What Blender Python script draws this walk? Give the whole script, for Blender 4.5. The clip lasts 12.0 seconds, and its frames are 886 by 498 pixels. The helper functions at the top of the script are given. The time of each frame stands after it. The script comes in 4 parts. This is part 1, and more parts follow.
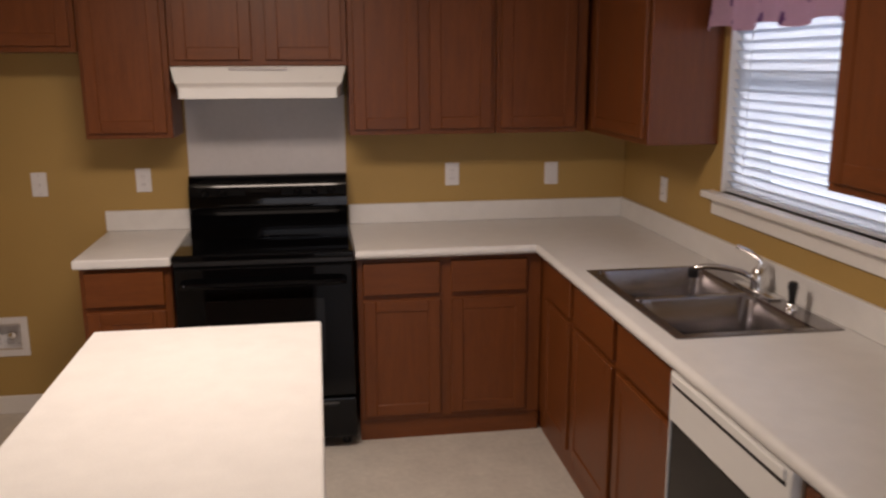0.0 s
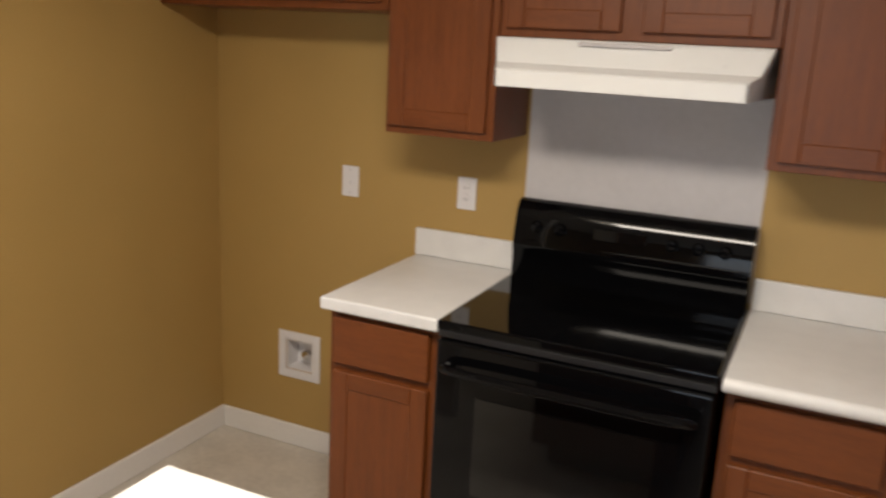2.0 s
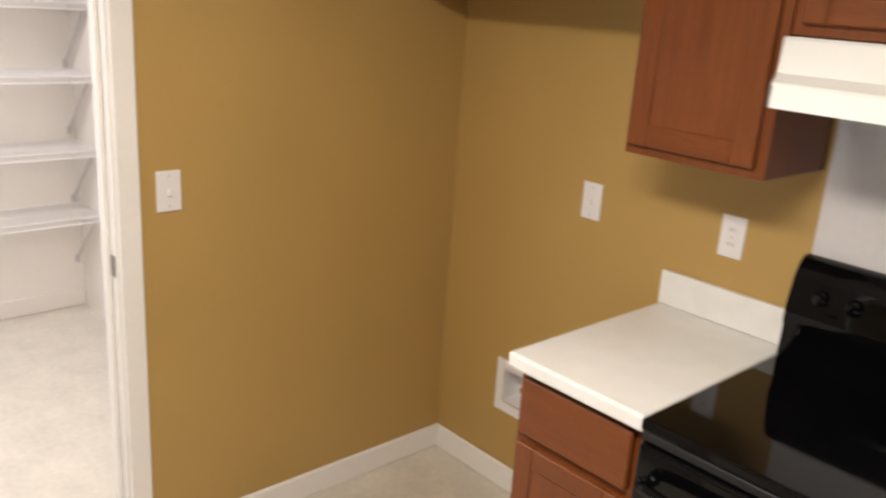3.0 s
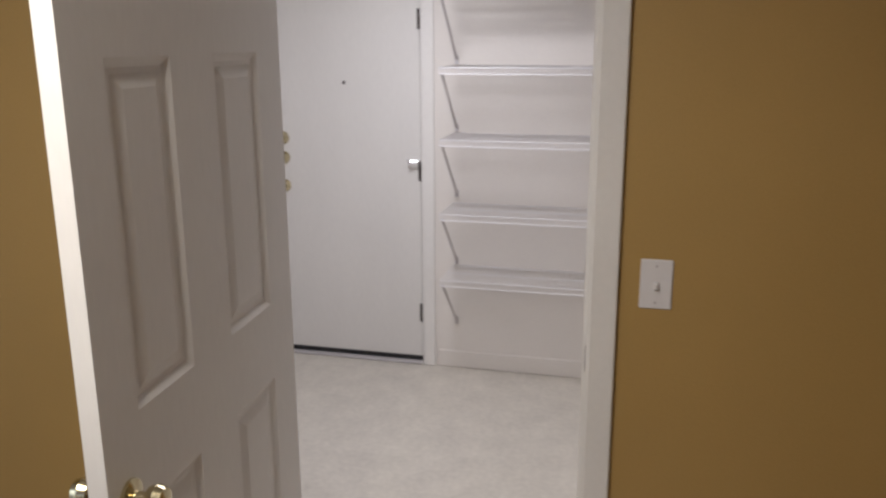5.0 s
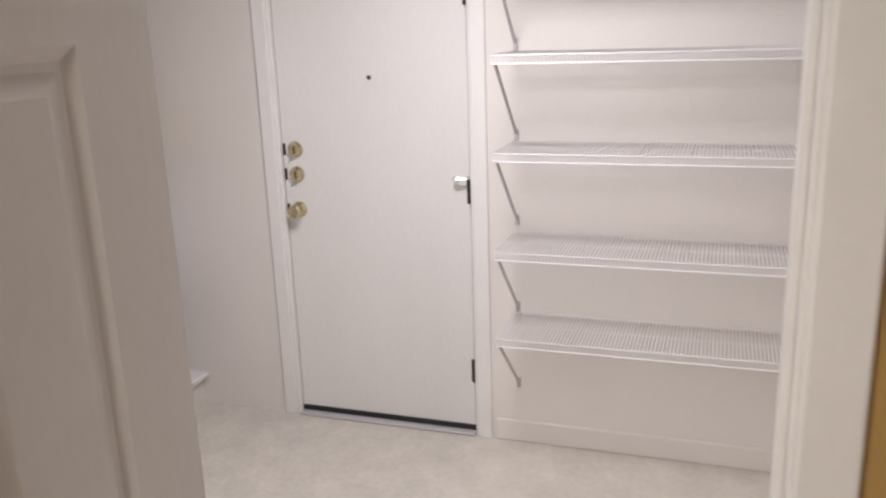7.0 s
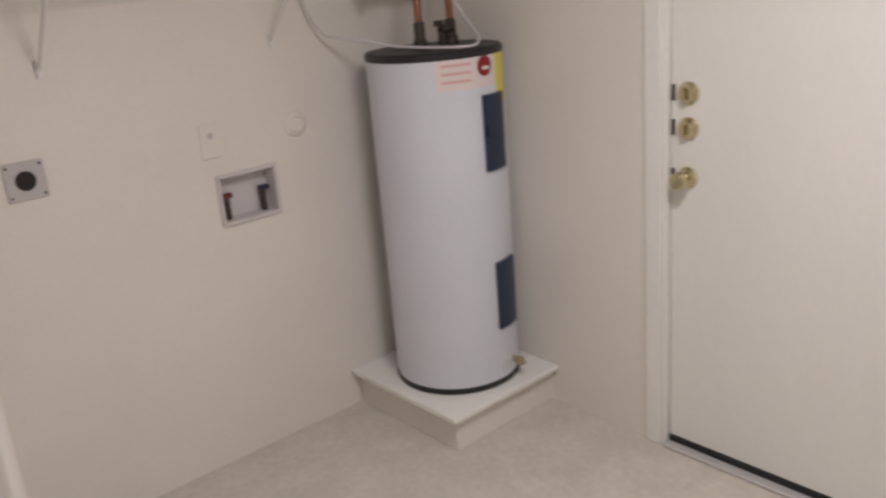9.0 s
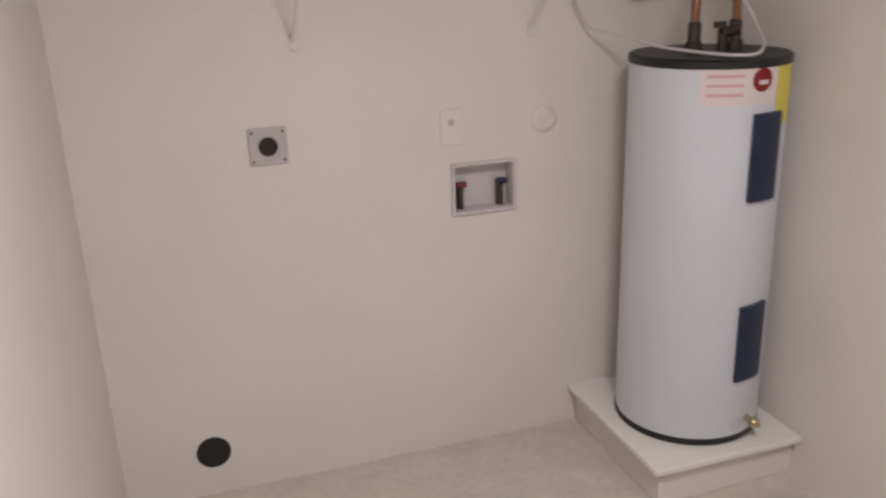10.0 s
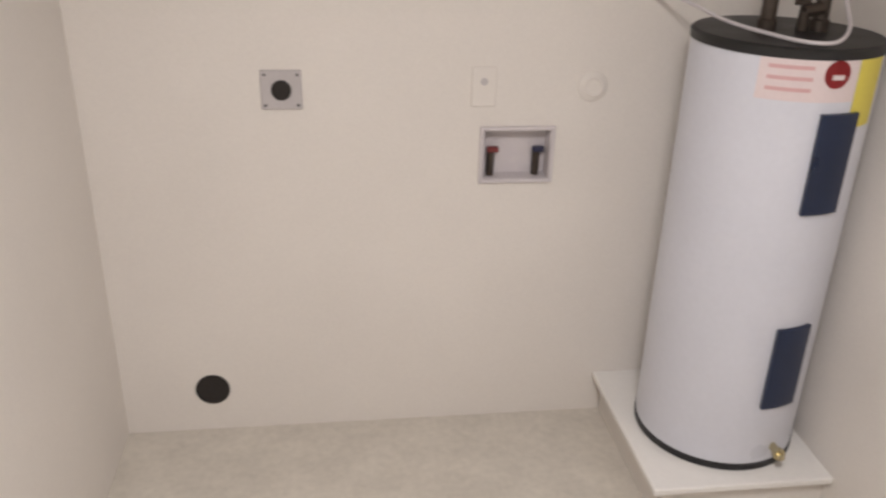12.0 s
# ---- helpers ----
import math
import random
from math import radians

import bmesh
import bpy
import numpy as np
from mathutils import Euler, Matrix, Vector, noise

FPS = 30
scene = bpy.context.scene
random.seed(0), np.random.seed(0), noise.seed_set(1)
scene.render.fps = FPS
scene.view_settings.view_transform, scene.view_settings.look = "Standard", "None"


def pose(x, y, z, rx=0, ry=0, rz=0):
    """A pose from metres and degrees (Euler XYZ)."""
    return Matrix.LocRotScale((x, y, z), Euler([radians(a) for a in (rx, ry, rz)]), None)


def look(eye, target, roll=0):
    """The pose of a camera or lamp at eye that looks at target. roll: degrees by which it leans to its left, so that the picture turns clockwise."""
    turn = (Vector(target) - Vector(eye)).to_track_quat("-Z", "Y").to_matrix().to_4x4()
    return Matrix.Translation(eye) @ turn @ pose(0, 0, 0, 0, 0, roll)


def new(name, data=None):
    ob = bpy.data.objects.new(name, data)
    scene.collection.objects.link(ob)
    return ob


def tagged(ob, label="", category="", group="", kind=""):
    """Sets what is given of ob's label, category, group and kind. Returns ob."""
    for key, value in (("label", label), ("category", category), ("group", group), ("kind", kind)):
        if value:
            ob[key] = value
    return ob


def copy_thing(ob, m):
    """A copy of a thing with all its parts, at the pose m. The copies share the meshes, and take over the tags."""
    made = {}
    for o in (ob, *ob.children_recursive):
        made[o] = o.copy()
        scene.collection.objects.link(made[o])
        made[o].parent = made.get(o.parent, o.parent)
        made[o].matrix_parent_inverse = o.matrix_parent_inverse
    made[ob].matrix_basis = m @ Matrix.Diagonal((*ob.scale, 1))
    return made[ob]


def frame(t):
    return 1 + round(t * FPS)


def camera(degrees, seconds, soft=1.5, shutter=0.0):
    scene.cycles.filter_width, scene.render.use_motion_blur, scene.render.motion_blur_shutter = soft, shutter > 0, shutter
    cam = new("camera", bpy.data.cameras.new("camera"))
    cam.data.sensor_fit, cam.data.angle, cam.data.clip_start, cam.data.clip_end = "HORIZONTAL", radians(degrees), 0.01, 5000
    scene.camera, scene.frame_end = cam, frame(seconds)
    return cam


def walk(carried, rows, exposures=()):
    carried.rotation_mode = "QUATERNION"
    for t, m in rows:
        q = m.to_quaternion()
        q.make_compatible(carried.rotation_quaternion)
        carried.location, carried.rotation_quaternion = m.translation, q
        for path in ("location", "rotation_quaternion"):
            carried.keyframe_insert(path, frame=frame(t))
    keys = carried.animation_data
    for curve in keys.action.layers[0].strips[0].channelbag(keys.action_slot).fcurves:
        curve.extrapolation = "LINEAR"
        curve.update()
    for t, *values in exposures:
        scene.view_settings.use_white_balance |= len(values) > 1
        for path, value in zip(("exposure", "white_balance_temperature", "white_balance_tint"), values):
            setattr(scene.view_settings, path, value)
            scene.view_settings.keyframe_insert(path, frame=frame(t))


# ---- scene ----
cam = camera(56.0, 12.0, soft=2.4, shutter=0.4)
PATH = [
    (0, (0.243, -4.19, 1.706), (0.532, -2.259, 1.272), -0.2),
    (0.5, (0.396, -3.882, 1.724), (0.454, -1.935, 1.272), 0.8),
    (1, (0.549, -3.475, 1.709), (0.311, -1.544, 1.244), 0.6),
    (1.5, (0.545, -3.047, 1.7), (0.046, -1.172, 1.215), 1.5),
    (2, (0.549, -2.67, 1.673), (-0.263, -0.906, 1.192), 2.9),
    (2.5, (0.532, -2.285, 1.715), (-0.623, -0.74, 1.187), 2.6),
    (3, (0.465, -2.045, 1.74), (-0.935, -0.746, 1.149), 4.0),
    (3.3, (0.462, -1.865, 1.785), (-1.103, -0.787, 1.161), 3.0),
    (3.7, (0.419, -1.641, 1.765), (-1.34, -0.905, 1.161), 1.4),
    (5.3, (0.053, -1.078, 1.695), (-1.799, -1.657, 1.21), -1.3),
    (5.5, (-0.055, -1.075, 1.692), (-1.902, -1.666, 1.202), -2.0),
    (6, (-0.318, -1.164, 1.682), (-2.173, -1.729, 1.193), -2.3),
    (6.5, (-0.581, -1.254, 1.686), (-2.432, -1.815, 1.177), -1.9),
    (6.7, (-0.67, -1.27, 1.689), (-2.514, -1.853, 1.178), -1.9),
    (8.3, (-1.497, -1.65, 1.626), (-3.109, -2.64, 0.975), -4.3),
    (8.5, (-1.544, -1.633, 1.621), (-3.072, -2.747, 0.969), -5.1),
    (8.9, (-1.67, -1.646, 1.595), (-2.973, -3.024, 0.961), -4.5),
    (9, (-1.75, -1.629, 1.594), (-2.973, -3.081, 0.966), -4.9),
    (9.5, (-1.982, -1.607, 1.61), (-2.833, -3.301, 0.97), -3.7),
    (10, (-2.101, -1.683, 1.63), (-2.678, -3.484, 0.98), -1.9),
    (10.5, (-2.146, -1.728, 1.671), (-2.558, -3.565, 0.996), 0.6),
    (11, (-2.341, -1.767, 1.784), (-2.539, -3.584, 0.972), 1.8),
    (11.3, (-2.452, -1.713, 1.711), (-2.585, -3.546, 0.921), 1.8),
    (11.5, (-2.499, -1.76, 1.742), (-2.604, -3.572, 0.903), 1.2),
    (12, (-2.498, -1.829, 1.718), (-2.752, -3.626, 0.876), 1.7),
]
walk(cam, [(t, look(e, g, r)) for t, e, g, r in PATH],
     exposures=[(0.0, -0.32, 6950, 22), (0.5, -0.32, 6850, 22), (1.5, 0.02, 6500, 17), (2.0, 0.36, 6450, 11), (2.5, 0.64, 6450, 10), (3.3, 0.88, 6400, 10), (3.7, 0.76, 6350, 10),
                (5.3, -0.33, 5950, 12), (6.0, 0.0, 5950, 13), (6.7, 0.22, 6050, 13), (8.3, 0.0, 6450, 11), (9.5, 0.02, 6500, 10), (12.0, 0.44, 6500, 10)])

# ---- plan: kitchen back wall y = 0, kitchen left wall x = XL, right wall x = XR, utility room beyond the left wall ----
XL, XR, YR = -1.70, 1.84, -6.2          # kitchen left, right and rear wall faces
XU, XW = -1.81, -3.89                   # utility room east and west wall faces
YS, YN = -4.15, -0.60                   # utility room south and north wall faces
H = 2.44
DY0, DY1 = -2.11, -1.24                 # doorway between kitchen and utility room
EY0, EY1 = -3.075, -2.25                # exterior door
WY0, WY1, WZ0, WZ1 = -2.16, -1.07, 1.20, 2.12   # kitchen window
PX0, PX1 = -0.5, 1.3                    # patio door in the rear wall

# ---- world and lamps ----
world = bpy.data.worlds.new("sky")
scene.world = world
world.use_nodes = True
wn = world.node_tree
sky = wn.nodes.new("ShaderNodeTexSky")
sky.sky_type = "NISHITA"
sky.sun_disc = False
sky.sun_elevation, sky.sun_rotation = radians(38), radians(100)
wn.links.new(sky.outputs[0], wn.nodes["Background"].inputs[0])
wn.nodes["Background"].inputs[1].default_value = 0.12


def lamp(name, kind, m, power, colour, **more):
    data = bpy.data.lights.new(name, kind)
    data.energy, data.color = power, colour
    for key in more:
        if key == "size":
            data.size = more[key]
        if key == "size_y":
            data.shape, data.size_y = "RECTANGLE", more[key]
        if key == "angle":
            data.angle = more[key]
    ob = new(name, data)
    ob.matrix_world = m
    return ob


lamp("sun", "SUN", look((8, -2.5, 6), (0, -2, 0)), 2.5, (1.0, 0.95, 0.88), angle=radians(0.5))
lamp("window_daylight", "AREA", look((XR + 0.16, (WY0 + WY1) / 2, 1.66), (0, (WY0 + WY1) / 2, 1.5)), 7, (0.66, 0.79, 1.0), size=1.0, size_y=0.86)
lamp("patio_daylight", "AREA", look(((PX0 + PX1) / 2, YR - 0.05, 1.05), ((PX0 + PX1) / 2, 0, 1.05)), 20, (0.84, 0.9, 1.0), size=1.7, size_y=1.9)
lamp("kitchen_lamp", "AREA", look((-0.08, -1.92, H - 0.13), (-0.08, -1.92, 0)), 32, (1.0, 0.9, 0.77), size=0.9, size_y=0.35)
lamp("utility_lamp", "AREA", look((-2.7, -2.1, H - 0.14), (-2.7, -2.1, 0)), 27, (1.0, 0.955, 0.965), size=0.45, size_y=0.45)


# ---- materials ----
def mat(name, colour, rough=0.5, metal=0.0, spread=0.08, scale=6.0, fine=90.0, bump=0.05, coat=0.0, stretch=(1, 1, 1), dark=None, spec=0.5):
    m = bpy.data.materials.new(name)
    m.use_nodes = True
    nt = m.node_tree
    b = nt.nodes["Principled BSDF"]
    co = nt.nodes.new("ShaderNodeTexCoord")
    mp = nt.nodes.new("ShaderNodeMapping")
    mp.inputs["Scale"].default_value = stretch
    nt.links.new(co.outputs["Object"], mp.inputs[0])
    big = nt.nodes.new("ShaderNodeTexNoise")
    big.inputs["Scale"].default_value, big.inputs["Detail"].default_value = scale, 4
    small = nt.nodes.new("ShaderNodeTexNoise")
    small.inputs["Scale"].default_value, small.inputs["Detail"].default_value = fine, 3
    for n in (big, small):
        nt.links.new(mp.outputs[0], n.inputs["Vector"])
    mean = nt.nodes.new("ShaderNodeMath")
    mean.operation = "MULTIPLY_ADD"
    mean.inputs[1].default_value = 0.45
    nt.links.new(small.outputs[0], mean.inputs[0])
    half = nt.nodes.new("ShaderNodeMath")
    half.operation = "MULTIPLY"
    half.inputs[1].default_value = 0.55
    nt.links.new(big.outputs[0], half.inputs[0])
    nt.links.new(half.outputs[0], mean.inputs[2])
    ramp = nt.nodes.new("ShaderNodeValToRGB")
    lo = dark or [c * (1 - spread) for c in colour]
    hi = [min(1, c * (1 + spread)) for c in colour]
    ramp.color_ramp.elements[0].position, ramp.color_ramp.elements[1].position = 0.32, 0.68
    ramp.color_ramp.elements[0].color, ramp.color_ramp.elements[1].color = (*lo, 1), (*hi, 1)
    nt.links.new(mean.outputs[0], ramp.inputs[0])
    nt.links.new(ramp.outputs[0], b.inputs["Base Color"])
    ro = nt.nodes.new("ShaderNodeMapRange")
    ro.inputs["To Min"].default_value, ro.inputs["To Max"].default_value = max(0.02, rough * 0.8), min(1, rough * 1.2)
    nt.links.new(big.outputs[0], ro.inputs[0])
    nt.links.new(ro.outputs[0], b.inputs["Roughness"])
    b.inputs["Metallic"].default_value = metal
    b.inputs["Specular IOR Level"].default_value = spec
    b.inputs["Coat Weight"].default_value = coat
    b.inputs["Coat Roughness"].default_value = 0.15
    if bump:
        bp = nt.nodes.new("ShaderNodeBump")
        bp.inputs["Strength"].default_value, bp.inputs["Distance"].default_value = bump, 0.004
        nt.links.new(small.outputs[0], bp.inputs["Height"])
        nt.links.new(bp.outputs[0], b.inputs["Normal"])
    return m


def glow(name, colour, strength):
    m = bpy.data.materials.new(name)
    m.use_nodes = True
    b = m.node_tree.nodes["Principled BSDF"]
    b.inputs["Base Color"].default_value = (*colour, 1)
    b.inputs["Emission Color"].default_value = (*colour, 1)
    b.inputs["Emission Strength"].default_value = strength
    return m


def clear_glass(name, tint):
    m = bpy.data.materials.new(name)
    m.use_nodes = True
    b = m.node_tree.nodes["Principled BSDF"]
    b.inputs["Base Color"].default_value = (*tint, 1)
    b.inputs["Roughness"].default_value = 0.03
    b.inputs["Transmission Weight"].default_value = 1.0
    b.inputs["IOR"].default_value = 1.45
    return m


OCHRE = mat("ochre_paint", (0.42, 0.27, 0.085), 0.6, spread=0.05, scale=3, fine=160, bump=0.12)
CREAM = mat("cream_paint", (0.73, 0.69, 0.645), 0.6, spread=0.04, scale=2.5, fine=150, bump=0.12)
CEIL = mat("ceiling_paint", (0.78, 0.76, 0.72), 0.85, spread=0.03, scale=4, fine=220, bump=0.3)
TRIM = mat("white_trim", (0.78, 0.76, 0.73), 0.35, spread=0.03, scale=5, fine=60, bump=0.02)
DOORW = mat("door_white", (0.76, 0.74, 0.71), 0.42, spread=0.03, scale=4, fine=80, bump=0.04, stretch=(1, 1, 0.3))
VINYL = mat("vinyl_floor", (0.58, 0.54, 0.475), 0.42, spread=0.12, scale=7, fine=38, bump=0.03)
WOODV = mat("stained_wood_upright", (0.152, 0.0425, 0.0088), 0.4, spread=0.2, coat=0.04, scale=9, fine=60, bump=0.03, spec=0.35, stretch=(6, 6, 0.5))
WOODH = mat("stained_wood_level", (0.152, 0.0425, 0.0088), 0.4, spread=0.2, coat=0.04, scale=9, fine=60, bump=0.03, spec=0.35, stretch=(0.6, 6, 6))
WOODY = mat("stained_wood_side", (0.152, 0.0425, 0.0088), 0.4, spread=0.2, coat=0.04, scale=9, fine=60, bump=0.03, spec=0.35, stretch=(6, 0.6, 6))
LAMIN = mat("white_laminate", (0.735, 0.725, 0.705), 0.38, spread=0.05, scale=14, fine=320, bump=0.015)
BLACK = mat("black_enamel", (0.002, 0.002, 0.0024), 0.06, spread=0.1, scale=5, fine=60, bump=0.0, spec=0.24)
BLACKM = mat("black_plastic", (0.009, 0.009, 0.01), 0.45, spread=0.15, scale=9, fine=90, bump=0.03)
OVENG = mat("oven_glass", (0.004, 0.004, 0.004), 0.05, spread=0.1, scale=3, fine=30, bump=0.0, spec=0.5)
HOODW = mat("hood_enamel", (0.78, 0.78, 0.76), 0.3, spread=0.008, scale=6, fine=40, bump=0.0)
SPLASH = mat("splash_panel", (0.58, 0.56, 0.56), 0.4, spread=0.04, scale=5, fine=40, bump=0.01)
STEEL = mat("brushed_steel", (0.30, 0.28, 0.285), 0.24, 0.9, spread=0.08, scale=10, fine=140, bump=0.03, stretch=(1, 8, 8))
CHROME = mat("chrome", (0.75, 0.75, 0.76), 0.1, 1.0, spread=0.03, bump=0.0)
BRASS = mat("polished_brass", (0.62, 0.55, 0.36), 0.18, 1.0, spread=0.08, bump=0.0)
HINGE = mat("dark_bronze", (0.08, 0.065, 0.055), 0.4, 0.8, spread=0.15, bump=0.02)
PLATE = mat("white_plastic", (0.74, 0.72, 0.72), 0.35, spread=0.02, bump=0.0)
GREYP = mat("grey_plastic", (0.50, 0.47, 0.47), 0.4, spread=0.05, bump=0.01)
# Near-black of sockets and screws; also paints the shade inside slots and duct.
HOLE = mat("black_and_hollow_shade", (0.02, 0.016, 0.014), 0.8, spread=0.3, bump=0.1)
TANK = mat("tank_enamel", (0.62, 0.63, 0.69), 0.3, spread=0.03, scale=4, fine=60, bump=0.01)
NAVY = mat("navy_panel", (0.006, 0.016, 0.05), 0.3, spread=0.15, bump=0.02)
COPPER = mat("aged_copper", (0.26, 0.12, 0.07), 0.38, 0.85, spread=0.25, scale=30, fine=120, bump=0.05)
LABEL = mat("paper_label", (0.70, 0.60, 0.60), 0.5, spread=0.04, bump=0.0)
RED = mat("red_print", (0.42, 0.035, 0.04), 0.5, spread=0.05, bump=0.0)
PINKINK = mat("pale_red_print", (0.62, 0.38, 0.38), 0.5, spread=0.05, bump=0.0)
YELLOW = mat("yellow_label", (0.70, 0.60, 0.10), 0.5, spread=0.05, bump=0.0)
VALVER = mat("dull_red_handle", (0.16, 0.025, 0.025), 0.45, spread=0.15, bump=0.0)
BOXP = mat("pale_grey_plastic", (0.60, 0.56, 0.57), 0.4, spread=0.04, bump=0.01)
BLUEV = mat("blue_handle", (0.022, 0.024, 0.06), 0.4, spread=0.1, bump=0.0)
BLIND = mat("blind_slat", (0.78, 0.80, 0.82), 0.4, spread=0.03, bump=0.0)
# thin vinyl slats let part of the daylight through
bn = BLIND.node_tree
thin = bn.nodes.new("ShaderNodeBsdfTranslucent")
thin.inputs["Color"].default_value = (0.62, 0.72, 0.86, 1)
both = bn.nodes.new("ShaderNodeMixShader")
both.inputs[0].default_value = 0.3
bn.links.new(bn.nodes["Principled BSDF"].outputs[0], both.inputs[1])
bn.links.new(thin.outputs[0], both.inputs[2])
bn.links.new(both.outputs[0], bn.nodes["Material Output"].inputs[0])
FABRIC = mat("pink_fabric", (0.62, 0.42, 0.50), 0.85, spread=0.06, scale=30, fine=400, bump=0.15)
fn = FABRIC.node_tree
blot = fn.nodes.new("ShaderNodeTexNoise")
blot.inputs["Scale"].default_value, blot.inputs["Detail"].default_value = 13.0, 2.5
fco = fn.nodes.new("ShaderNodeTexCoord")
fn.links.new(fco.outputs["Object"], blot.inputs["Vector"])
cut = fn.nodes.new("ShaderNodeValToRGB")
cut.color_ramp.elements[0].position, cut.color_ramp.elements[1].position = 0.60, 0.64
fn.links.new(blot.outputs[0], cut.inputs[0])
blend = fn.nodes.new("ShaderNodeMix")
blend.data_type = "RGBA"
base_link = fn.nodes["Principled BSDF"].inputs["Base Color"].links[0].from_socket
fn.links.new(cut.outputs[0], blend.inputs[0])
fn.links.new(base_link, blend.inputs[6])
blend.inputs[7].default_value = (0.17, 0.07, 0.20, 1)
fn.links.new(blend.outputs[2], fn.nodes["Principled BSDF"].inputs["Base Color"])
GLASS = clear_glass("window_glass", (0.95, 0.98, 0.97))
LIT = glow("lit_diffuser", (1.0, 0.88, 0.7), 3.0)


# ---- building helpers ----
def bx(x0, x1, y0, y1, z0, z1, bev=0.003, seg=1, bm=None):
    bm = bm or bmesh.new()
    r = bmesh.ops.create_cube(bm, size=1.0)
    vs = r["verts"]
    for v in vs:
        v.co = Vector(((x0 + x1) / 2 + v.co.x * (x1 - x0), (y0 + y1) / 2 + v.co.y * (y1 - y0), (z0 + z1) / 2 + v.co.z * (z1 - z0)))
    if bev:
        es = {e for v in vs for e in v.link_edges}
        bmesh.ops.bevel(bm, geom=list(es), offset=bev, segments=seg, affect="EDGES", profile=0.5)
    return bm


def cyl(p, q, r, r2=None, seg=20, bm=None, bev=0.0):
    bm = bm or bmesh.new()
    p, q = Vector(p), Vector(q)
    d = q - p
    m = Matrix.Translation((p + q) / 2) @ d.to_track_quat("Z", "Y").to_matrix().to_4x4()
    res = bmesh.ops.create_cone(bm, cap_ends=True, cap_tris=False, segments=seg, radius1=r, radius2=r if r2 is None else r2, depth=d.length, matrix=m)
    if bev:
        es = {e for v in res["verts"] for e in v.link_edges if max(len(f.verts) for f in e.link_faces) > 4}
        bmesh.ops.bevel(bm, geom=list(es), offset=bev, segments=2, affect="EDGES", profile=0.5)
    return bm


def turned(profile, centre, axis="z", seg=28, bm=None):
    """A turned solid from (radius, height) pairs about an axis."""
    bm = bm or bmesh.new()
    rings = []
    for r, h in profile:
        ring = []
        for i in range(seg):
            a = 2 * math.pi * i / seg
            c, s = max(r, 1e-4) * math.cos(a), max(r, 1e-4) * math.sin(a)
            v = {"z": (c, s, h), "x": (h, c, s), "y": (s, h, c)}[axis]
            ring.append(bm.verts.new(Vector(centre) + Vector(v)))
        rings.append(ring)
    for a, b in zip(rings, rings[1:]):
        for i in range(seg):
            bm.faces.new((a[i], a[(i + 1) % seg], b[(i + 1) % seg], b[i]))
    bm.faces.new(list(reversed(rings[0])))
    bm.faces.new(rings[-1])
    bmesh.ops.recalc_face_normals(bm, faces=bm.faces)
    return bm


def tube(points, r, seg=10, bm=None):
    """A bent round pipe through points."""
    bm = bm or bmesh.new()
    pts = [Vector(p) for p in points]
    rings = []
    side = None
    for i, p in enumerate(pts):
        d = (pts[min(i + 1, len(pts) - 1)] - pts[max(i - 1, 0)]).normalized()
        if side is None:
            side = d.orthogonal().normalized()
        side = (side - d * side.dot(d)).normalized()
        up = d.cross(side)
        rings.append([bm.verts.new(p + r * (math.cos(a) * side + math.sin(a) * up)) for a in (2 * math.pi * k / seg for k in range(seg))])
    for a, b in zip(rings, rings[1:]):
        for i in range(seg):
            bm.faces.new((a[i], a[(i + 1) % seg], b[(i + 1) % seg], b[i]))
    bm.faces.new(list(reversed(rings[0])))
    bm.faces.new(rings[-1])
    bmesh.ops.recalc_face_normals(bm, faces=bm.faces)
    return bm


def arc(points, n=6):
    """Points rounded into a smooth run (Catmull-Rom)."""
    p = [Vector(q) for q in points]
    p = [2 * p[0] - p[1]] + p + [2 * p[-1] - p[-2]]
    out = []
    for i in range(1, len(p) - 2):
        for k in range(n):
            t = k / n
            out.append(0.5 * (2 * p[i] + (p[i + 1] - p[i - 1]) * t + (2 * p[i - 1] - 5 * p[i] + 4 * p[i + 1] - p[i + 2]) * t * t
                              + (3 * p[i] - p[i - 1] - 3 * p[i + 1] + p[i + 2]) * t ** 3))
    out.append(p[-2])
    return out


def link(name, bm, material):
    me = bpy.data.meshes.new(name)
    bm.to_mesh(me)
    bm.free()
    me.materials.append(material)
    return new(name, me)


def part(name, bm, material, parent, label="", smooth=False):
    ob = link(name, bm, material)
    if smooth:
        ob.data.polygons.foreach_set("use_smooth", [True] * len(ob.data.polygons))
        ob.data.set_sharp_from_angle(angle=radians(35))
    ob.parent = parent
    ob.matrix_parent_inverse = parent.matrix_basis.inverted() if parent.type == "EMPTY" else Matrix()
    if label:
        ob["label"] = label
    return ob


def thing(name, at, label, category, group="", kind=""):
    ob = new(name)
    ob.empty_display_size = 0.05
    ob.matrix_basis = Matrix.Translation(at)
    return tagged(ob, label, category, group, kind)


def struct(name, bm, material, label, category):
    return tagged(link(name, bm, material), label, category, kind="structure")


